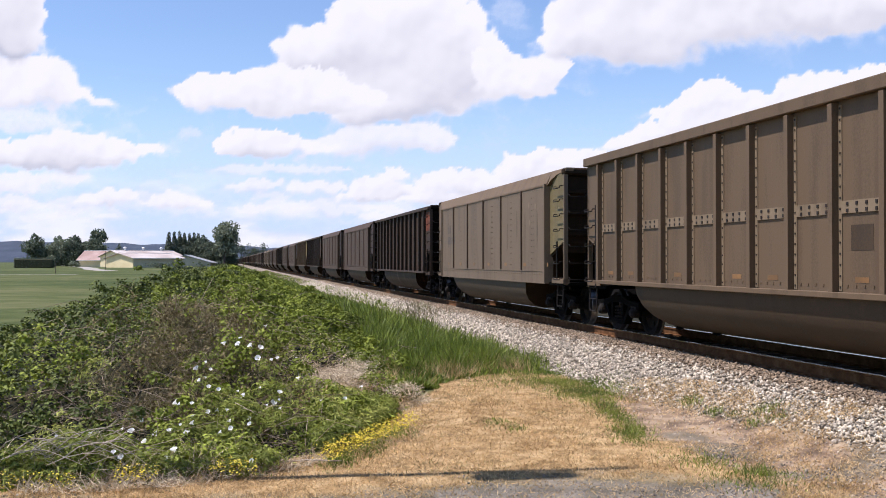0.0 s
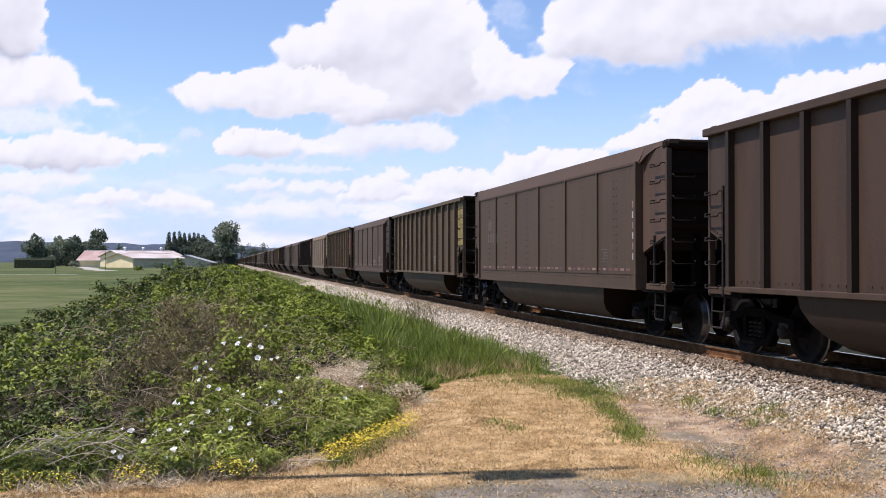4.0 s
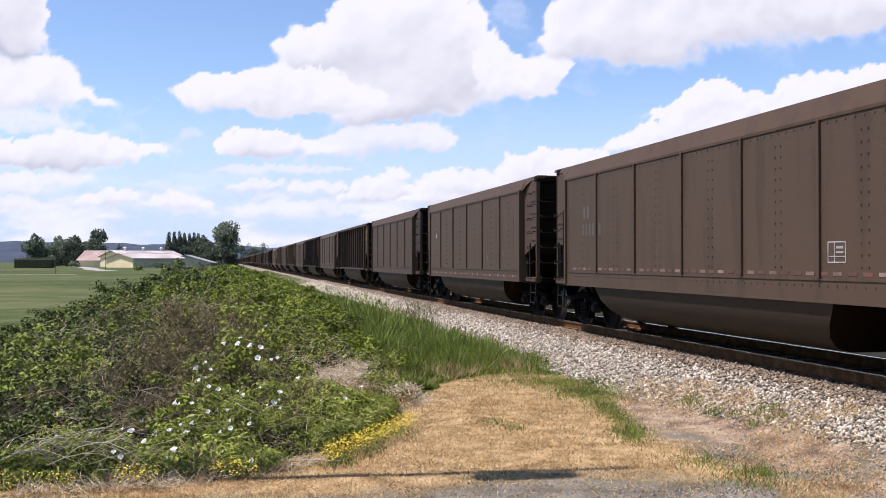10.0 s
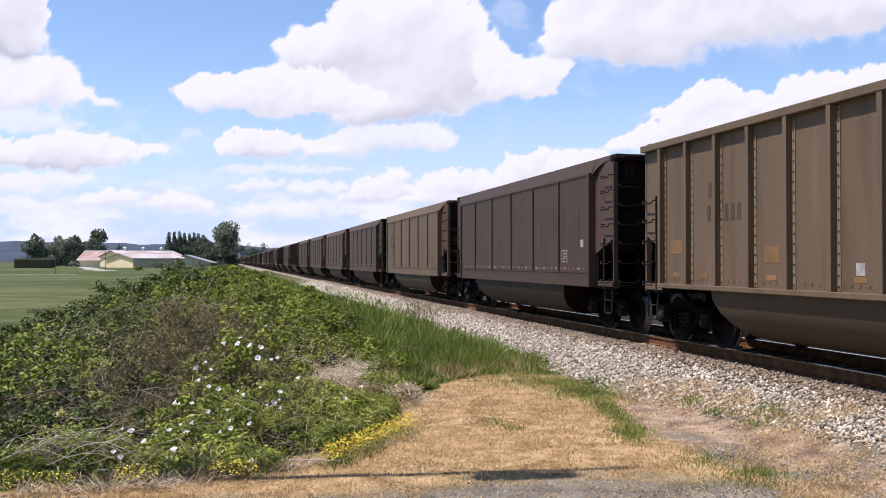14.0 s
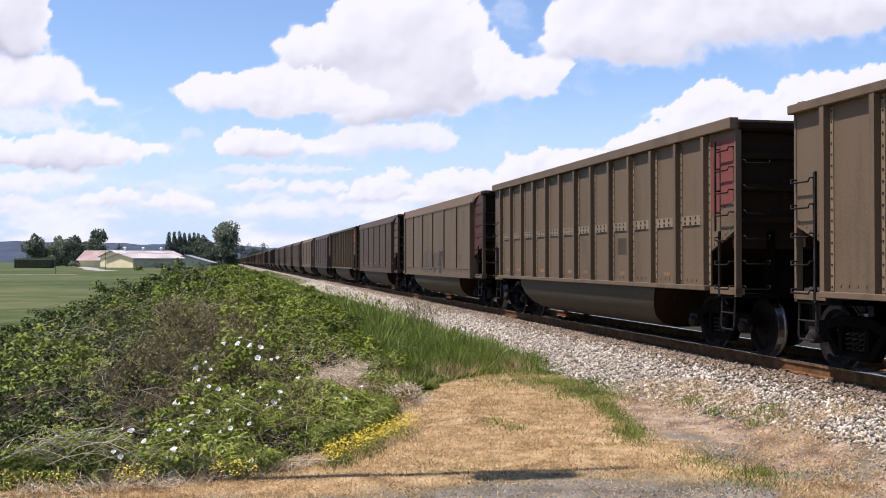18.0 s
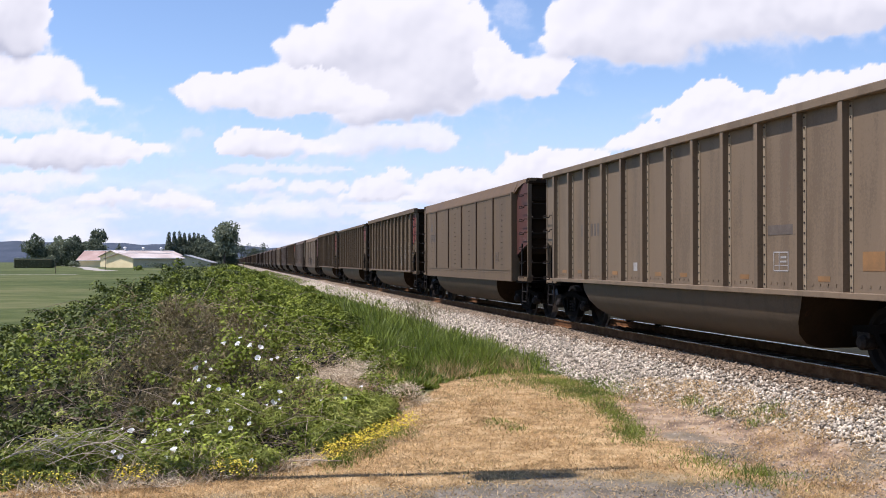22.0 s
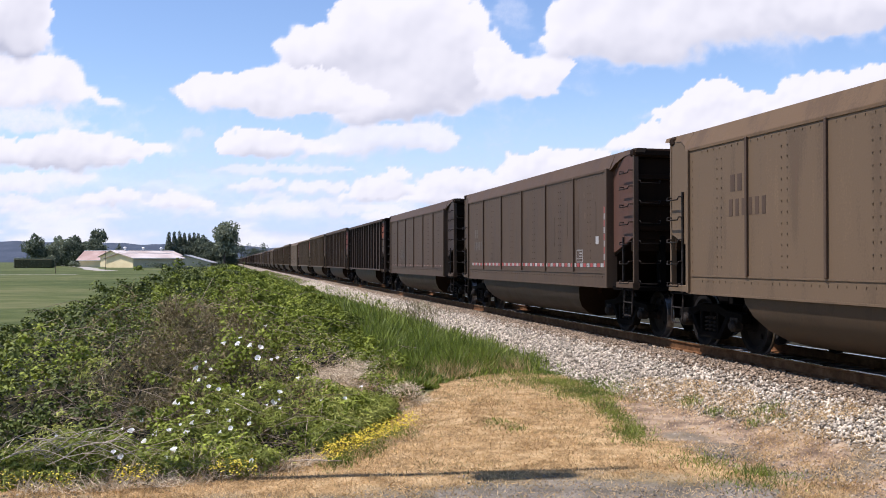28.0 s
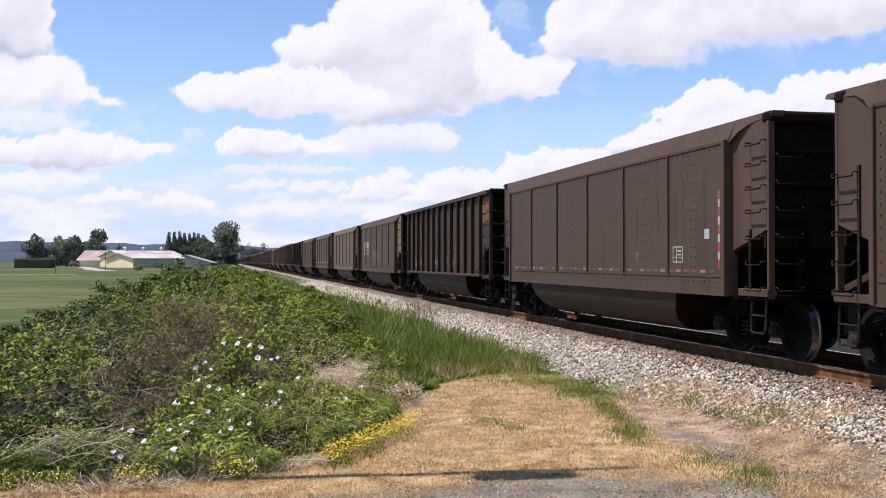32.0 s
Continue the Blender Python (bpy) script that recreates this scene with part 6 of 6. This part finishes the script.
hf = np.stack([hidx[:-1, :-1], hidx[:-1, 1:], hidx[1:, 1:], hidx[1:, :-1]], -1).reshape(-1, 4)
stuff("hills", hv, hf, FOREST, "low wooded hills on the horizon, haze-blue in colour", "hill", kind="structure")

# ---- clouds: a far backdrop ----
CY, STEP = 3600.0, 4.0
ppx, ppy = np.meshgrid(np.arange(-420, 1991, STEP), np.arange(-260, 473, STEP))


def cumulus(layer, lobes, seed, size=40.0, crisp=0.10, soft=0.45, weight=1.0, shade=0.5, flat=0.7):
    """Lays one cloud over a layer: crisp lumps on top, a soft flat base, grey where much of it lies above."""
    sky_alpha, sky_grey, sky_blue = layer
    reach = max(max(b[2], b[3]) for b in lobes) * 2.2 + size
    x0, x1 = min(b[0] - 1.9 * b[2] for b in lobes) - reach * 0.2, max(b[0] + 1.9 * b[2] for b in lobes) + reach * 0.2
    y0, y1 = min(b[1] - 1.9 * b[3] for b in lobes) - reach * 0.2, max(b[1] + 1.9 * b[3] for b in lobes) + reach * 0.2
    c = slice(max(0, int((x0 + 420) / STEP)), max(1, int((x1 + 420) / STEP)))
    r = slice(max(0, int((y0 + 260) / STEP)), max(1, int((y1 + 260) / STEP)))
    px, py = ppx[r, c], ppy[r, c]
    wx, wy = value_noise(px, py, size, seed, 3), value_noise(px, py * 1.2, size, seed + 1, 4)
    qx, qy = px + 0.62 * size * wx, py + 0.5 * size * wy
    dens, low, tot = np.zeros(px.shape), np.zeros(px.shape), np.full(px.shape, 1e-6)
    for x, y, rx, ry in lobes:
        dy = (qy - y) / np.where(qy > y, ry * flat, ry)
        w = np.exp(-0.9 * (((qx - x) / rx) ** 2 + dy ** 2) ** 1.5)
        dens = 1 - (1 - dens) * (1 - 0.95 * w)
        low, tot = low + w * np.clip(dy, -1.5, 1.5), tot + w
    low = step(low / tot, -0.1, 0.75)
    puffs = 1 - 2 * np.abs(value_noise(px, py * 1.15, size * 0.6, seed + 2, 3))
    ragged = value_noise(px, py, size * 1.3, seed + 3, 2)
    billow = value_noise(px, py * 1.1, size * 0.55, seed + 5, 4)
    field = dens + 0.12 * (puffs - 0.35) + 0.20 * billow
    width = (1.4 * crisp + (2.1 * soft - 1.4 * crisp) * low) * np.exp(1.2 * ragged)
    a = step(field, 0.42 - 0.5 * width, 0.42 + 0.5 * width) * weight
    thick = np.clip(dens, 0, 1)
    over = np.zeros(px.shape)
    for k in range(1, 9):
        q = max(1, int(round(k * 0.16 * size / STEP)))
        over += np.vstack([np.repeat(thick[:1], min(q, len(thick)), 0), thick[:-q]])[:len(thick)] / 8 if q < len(thick) else thick[:1] / 8
    relief = value_noise(px, py, size * 1.1, seed + 4, 3)
    lit = value_noise(px - 0.2 * size, py - 0.3 * size, size * 1.1, seed + 4, 3)
    g = np.clip(shade * np.clip(over - 0.35, 0, 1) * (0.5 + low) * 1.25 + 0.26 * np.clip(lit - relief, -0.4, 0.6) * thick, 0, 1)
    sky_grey[r, c] = sky_grey[r, c] * (1 - a) + g * a
    sky_blue[r, c] *= 1 - a
    sky_alpha[r, c] = 1 - (1 - sky_alpha[r, c]) * (1 - a)


def layer():
    return np.zeros(ppx.shape), np.zeros(ppx.shape), np.zeros(ppx.shape)


main_sky, left_sky = layer(), layer()
# a pale ground of thin, distant cloud towards the horizon, with rows of small puffs
haze_n = 0.5 + 0.5 * value_noise(ppx, ppy * 3.2, 90, 301, 5)
main_sky[0][:] = 0.9 * step(ppy, 130, 430)
main_sky[2][:] = 1 - 0.85 * step(ppy, 250, 430) * step(haze_n, 0.38, 0.72)
main_sky[1][:] = np.clip(0.36 + 0.34 * value_noise(ppx, ppy * 2.5, 46, 302, 4) - 0.3 * step(haze_n, 0.45, 0.7) + 0.06 * step(ppy, 330, 440), 0, 1)
rc = random.Random(57)
for i in range(64):
    q = rc.uniform(0, 1) ** 0.8
    cx_, cy_, rx = rc.uniform(-400, 1980), 408 - 75 * q, rc.uniform(22, 50) * (0.55 + 0.6 * q)
    cumulus(main_sky, [(cx_, cy_, rx, rx * 0.26), (cx_ + rx * rc.uniform(-0.5, 0.5), cy_ - rx * 0.12, rx * 0.5, rx * 0.26)], 400 + 7 * i, 20, 0.22, 0.6, rc.uniform(0.35, 0.8), 0.55)
# rows near the horizon, behind the barns and over the train
cumulus(main_sky, [(195, 350, 42, 16), (222, 345, 26, 14), (165, 356, 34, 9)], 501, 22, 0.16, 0.5, 0.95, 0.5)
cumulus(main_sky, [(310, 354, 44, 15), (280, 358, 30, 9), (350, 360, 34, 9)], 511, 22, 0.2, 0.55, 0.9, 0.5)
cumulus(main_sky, [(440, 330, 46, 10), (470, 327, 30, 9)], 521, 18, 0.25, 0.6, 0.85, 0.4)
cumulus(main_sky, [(545, 332, 46, 15), (585, 334, 34, 12)], 531, 22, 0.2, 0.6, 0.9, 0.5)
cumulus(main_sky, [(640, 333, 34, 16), (672, 326, 34, 14), (700, 312, 22, 13), (712, 343, 44, 14), (655, 348, 60, 10)], 541, 24, 0.12, 0.5, 0.97, 0.55)
cumulus(main_sky, [(770, 330, 40, 24), (820, 322, 50, 24), (870, 330, 50, 20), (760, 352, 60, 12)], 551, 26, 0.12, 0.5, 0.97, 0.5)
cumulus(main_sky, [(520, 370, 90, 13), (620, 372, 90, 11), (440, 372, 40, 8)], 561, 26, 0.3, 0.7, 0.75, 0.5)
cumulus(main_sky, [(930, 288, 46, 22), (980, 282, 44, 24), (1035, 285, 44, 22), (960, 312, 90, 24)], 571, 26, 0.10, 0.4, 1.0, 0.35)
# the crisp bank over the train
cumulus(main_sky, [(1105, 256, 34, 20), (1135, 246, 28, 16), (1170, 262, 60, 24)], 581, 26, 0.07, 0.3, 1.0, 0.3)
cumulus(main_sky, [(1195, 205, 34, 22), (1262, 172, 44, 34), (1225, 190, 30, 26), (1310, 185, 46, 32), (1355, 190, 40, 26), (1270, 225, 90, 36), (1180, 235, 60, 26)], 591, 30, 0.07, 0.3, 1.0, 0.3)
cumulus(main_sky, [(1400, 165, 36, 32), (1448, 148, 34, 28), (1490, 158, 36, 28), (1545, 146, 50, 32), (1620, 150, 70, 40), (1460, 200, 120, 40), (1580, 210, 120, 50)], 601, 30, 0.07, 0.3, 1.0, 0.3)
cumulus(main_sky, [(1150, 205, 24, 7)], 607, 16, 0.5, 0.7, 0.45, 0.2)
# the thin band and the long cloud below the large one
cumulus(main_sky, [(430, 301, 60, 10), (530, 301, 70, 8), (590, 300, 30, 6)], 611, 20, 0.35, 0.7, 0.75, 0.35)
cumulus(main_sky, [(620, 258, 90, 22), (720, 244, 90, 26), (770, 250, 44, 22), (660, 236, 60, 20)], 621, 34, 0.3, 0.5, 0.92, 0.4)
cumulus(main_sky, [(418, 252, 40, 25), (462, 252, 50, 25), (505, 258, 52, 22), (550, 266, 50, 15), (450, 270, 60, 16)], 631, 28, 0.09, 0.35, 1.0, 0.55)
cumulus(main_sky, [(783, 192, 26, 14), (800, 198, 20, 10)], 637, 16, 0.3, 0.6, 0.85, 0.3)
# the large cloud
cumulus(main_sky, [(720, 40, 110, 75), (800, 50, 66, 60), (640, 70, 70, 55), (565, 82, 66, 42), (530, 100, 40, 34), (700, 120, 150, 60), (820, 120, 90, 60), (740, 175, 120, 44), (640, 190, 80, 34)], 641, 46, 0.08, 0.34, 1.0, 0.62, 0.85)
cumulus(main_sky, [(880, 128, 44, 46), (930, 138, 54, 38), (975, 125, 30, 34), (920, 160, 60, 24)], 651, 34, 0.10, 0.4, 1.0, 0.3)
cumulus(main_sky, [(345, 165, 38, 28), (400, 165, 70, 36), (480, 160, 80, 42), (550, 162, 60, 42), (600, 180, 90, 30), (460, 185, 110, 22)], 661, 36, 0.07, 0.28, 1.0, 0.34)
# the cloud at the top on the right, and a wisp before it
cumulus(main_sky, [(900, 20, 36, 26), (915, 45, 24, 14)], 667, 30, 0.6, 0.8, 0.4, 0.1)
cumulus(main_sky, [(1000, 68, 44, 40), (1060, 40, 80, 66), (1180, 30, 140, 78), (1330, 20, 150, 74), (1470, 15, 130, 66), (1580, -5, 110, 66), (1130, 78, 130, 50), (1260, -60, 300, 60)], 671, 50, 0.12, 0.34, 1.0, 0.5)
cumulus(main_sky, [(337, 239, 17, 12)], 677, 18, 0.6, 0.8, 0.6, 0.2)
for lobes in ([(1780, 100, 120, 60), (1870, 90, 90, 50)], [(1850, 250, 150, 50)], [(600, -170, 240, 50)], [(150, -190, 160, 50)], [(1850, -150, 150, 50)]):
    cumulus(main_sky, lobes, int(700 + lobes[0][0]), 44, 0.1, 0.4, 1.0, 0.4)
# the clouds on the left, which drift faster
cumulus(left_sky, [(60, 222, 80, 16), (20, 212, 60, 18)], 801, 30, 0.4, 0.7, 0.7, 0.3)
cumulus(left_sky, [(50, 322, 80, 18), (110, 318, 44, 10), (-60, 326, 80, 20), (20, 338, 60, 10)], 811, 24, 0.3, 0.6, 0.85, 0.4)
cumulus(left_sky, [(88, 262, 54, 32), (150, 264, 46, 28), (30, 272, 70, 24), (205, 270, 50, 17), (255, 268, 34, 9), (110, 285, 110, 20), (-60, 270, 80, 34)], 821, 32, 0.08, 0.36, 1.0, 0.7)
cumulus(left_sky, [(286, 261, 16, 8)], 827, 14, 0.5, 0.7, 0.6, 0.2)
cumulus(left_sky, [(30, 150, 70, 44), (90, 140, 46, 38), (60, 172, 90, 26), (140, 174, 56, 12), (-70, 150, 100, 60)], 831, 38, 0.16, 0.5, 1.0, 0.3)
cumulus(left_sky, [(15, 30, 56, 56), (20, 80, 52, 30), (-60, 50, 90, 80), (30, -30, 46, 50)], 841, 40, 0.09, 0.4, 1.0, 0.85)

CLOUD = bpy.data.materials.new("cloud_backdrop")
CLOUD.use_nodes = True
cn, cl = CLOUD.node_tree.nodes, CLOUD.node_tree.links
cn.remove(cn["Principled BSDF"])


def cmath(op, a, b, c=None):
    m = cn.new("ShaderNodeMath")
    m.operation = op
    for i, v in enumerate((a, b, c)):
        if v is None:
            continue
        if isinstance(v, (int, float)):
            m.inputs[i].default_value = v
        else:
            cl.new(v, m.inputs[i])
    return m.outputs[0]


ca = cn.new("ShaderNodeVertexColor")
ca.layer_name = "cloud"
cs, em, tr, mx, cm = cn.new("ShaderNodeSeparateColor"), cn.new("ShaderNodeEmission"), cn.new("ShaderNodeBsdfTransparent"), cn.new("ShaderNodeMixShader"), cn.new("ShaderNodeMix")
ctc, wisps = cn.new("ShaderNodeTexCoord"), cn.new("ShaderNodeTexNoise")
wisps.inputs["Scale"].default_value, wisps.inputs["Detail"].default_value, wisps.inputs["Roughness"].default_value = 0.05, 5, 0.6
cl.new(ctc.outputs["Object"], wisps.inputs[0])
cl.new(ca.outputs[0], cs.inputs[0])
cover = cs.outputs[0]
fringe = cmath("MULTIPLY", cmath("MULTIPLY", cover, cmath("SUBTRACT", 1.0, cover)), 2.4)
alpha = cmath("MULTIPLY_ADD", cmath("SUBTRACT", wisps.outputs[0], 0.5), fringe, cover)
cl.new(alpha, mx.inputs[0])
cm.data_type = "RGBA"
cm.inputs[6].default_value, cm.inputs[7].default_value = (1.0, 1.0, 1.0, 1), (0.56, 0.59, 0.67, 1)
cl.new(cs.outputs[1], cm.inputs[0])
airy = cn.new("ShaderNodeMix")
airy.data_type = "RGBA"
airy.inputs[7].default_value = (0.62, 0.78, 1.03, 1)
cl.new(cs.outputs[2], airy.inputs[0])
cl.new(cm.outputs[2], airy.inputs[6])
cl.new(airy.outputs[2], em.inputs[0])
em.inputs[1].default_value = 0.735
cl.new(tr.outputs[0], mx.inputs[1])
cl.new(em.outputs[0], mx.inputs[2])
cl.new(mx.outputs[0], cn["Material Output"].inputs[0])


def cloud_sheet(sky_layer, dist, label, last=None):
    (cover_, grey_, blue_), ppx, ppy = [q[:, :last] for q in sky_layer], SKY_X[:, :last], SKY_Y[:, :last]
    cv = np.stack([(ppx - 784) / 1809 * dist, np.full(ppx.shape, dist), 2.1 + (463 - ppy) / 1809 * dist], -1).reshape(-1, 3)
    ci = np.arange(ppx.size).reshape(ppx.shape)
    cf = np.stack([ci[1:, :-1], ci[1:, 1:], ci[:-1, 1:], ci[:-1, :-1]], -1).reshape(-1, 4)
    ob = stuff("backdrop_clouds", cv, cf, CLOUD, label, "sky", smooth=True, kind="structure")
    cc = ob.data.color_attributes.new("cloud", "FLOAT_COLOR", "POINT")
    cc.data.foreach_set("color", np.stack([cover_, grey_, blue_, np.ones(ppx.shape)], -1).astype(np.float32).ravel())
    return ob


SKY_X, SKY_Y = ppx, ppy
clouds = cloud_sheet(main_sky, CY, "white cumulus clouds with grey bases in a blue sky")
left_clouds = cloud_sheet(left_sky, CY - 60, "white cumulus clouds drifting slowly in a blue sky", 210)

# ---- a utility pole out of view on the left throws its shadow over the straw ----
pole = new("utility_pole")
pole.matrix_basis = pose(-4.75, 9.48, 0)
tagged(pole, "tall weathered timber utility pole with a grey transformer", "utility pole")
place("shaft", Shape().tube([(0, 0, -0.2), (0, 0, 6), (0, 0, 13.2)], 0.085, 10, taper=0.7).mesh("shaft"), BARK, pole)
place("transformer", Shape().lathe([(0.0, 1.75), (0.1, 1.72), (0.16, 1.6), (0.17, 0.05), (0.12, 0.0), (0, 0)], pose(0.0, -0.24, 10.2, 0, -90, 0), 14).mesh("transformer"), GRAVEL, pole, None, "grey transformer can")
place("bracket", Shape().box(-0.06, 0.06, -0.25, -0.05, 10.9, 11.0).mesh("bracket"), SHADED_GRIME, pole)

# ---- white bindweed flowers on the thicket ----
BLOOMS = [(-3.77, 9.98), (-3.5, 10.16), (-3.4, 10.84), (-3.37, 11.06), (-3.3, 11.22), (-3, 10.28), (-2.98, 10.58), (-2.84, 10.62), (-2.69, 9.98), (-2.64, 10.04), (-2.68, 10.62), (-2.74, 10.68), (-2.64, 10.76), (-2.7, 11.04), (-2.74, 11.16), (-3.09, 12.8), (-2.98, 12.84), (-2.91, 12.8), (-2.8, 11.74), (-2.75, 11.86), (-2.69, 11.74), (-2.58, 11.76), (-2.51, 11.36), (-2.36, 11.18), (-2.87, 13.38), (-2.69, 13.56), (-2.51, 13.3), (-2.4, 13.44), (-2.31, 12.76), (-2.26, 13.48)]
BLOOMS += [(-2.27, 14.02), (-2.69, 15.5), (-2.32, 11.86), (-2.49, 12.42), (-2.01, 12.14), (-1.82, 11.44), (-1.95, 12.16), (-2.02, 11.74), (-2.11, 11.14), (-2.06, 10.9), (-2.2, 10.6), (-2.3, 10.56), (-2.3, 11.02), (-2.18, 15.2), (-1.48, 12.48), (-1.22, 12.74), (-1.19, 14.9), (-0.82, 14.62), (-3.2, 9.94), (-3.14, 9.98), (-1.87, 10), (-2.2, 12.3), (-1.81, 12.76), (-2.66, 13.26), (-2.92, 11.14), (-2.87, 11.12), (-2.57, 11.18), (-1.95, 12.22), (-3.5, 10.1), (-2.66, 10.64)]
rb = random.Random(23)
for bx, by in BLOOMS:
    h_, ok_ = canopy(np.array([bx]), np.array([by]))
    if ok_[0] < 0.3:
        continue
    fl = place("bindweed_flower", flower_me, PETAL, None, pose(bx, by, max(float(h_[0]), 0.06) + 0.09, rb.uniform(0, 50), rb.uniform(-45, 15), rb.uniform(-40, 40)) @ Matrix.Scale(rb.choice((0.5, 0.65, 0.75, 0.75, 0.9, 1.1)), 4))
    tagged(fl, "white trumpet-shaped bindweed flower on the brambles", "flower", "bindweed flowers")
# yellow buttercups along the edge of the straw
rb = np.random.default_rng(29)
along = rb.uniform(0, 1, 1500)
bx = np.concatenate([-1.20 + 0.85 * along + rb.normal(0, 0.055, 1500), rb.uniform(-4.1, -3.25, 170), rb.uniform(-3.0, -2.6, 190), rb.uniform(-2.2, -1.75, 150)])
by = np.concatenate([10.3 + 2.4 * along + rb.normal(0, 0.09, 1500), 9.05 + rb.normal(0, 0.07, 170), 9.35 + rb.normal(0, 0.07, 190), 9.68 + rb.normal(0, 0.06, 150)])
PET_V = np.array([(0, 0, 0), (0.5, 0, 0.2), (0.15, 0.48, 0.2), (-0.4, 0.3, 0.2), (-0.4, -0.3, 0.2), (0.15, -0.48, 0.2)])
PET_F = [(0, 1, 2), (0, 2, 3), (0, 3, 4), (0, 4, 5), (0, 5, 1)]
sv, sf = scatter(PET_V, PET_F, np.stack([bx, by, rb.uniform(0.10, 0.25, len(bx))], -1), turns(rb, len(bx), 45), rb.uniform(0.012, 0.021, len(bx)))
stuff("buttercups", sv, sf, BUTTER, "small bright yellow buttercup flowers along the verge", "wildflower")

motions()
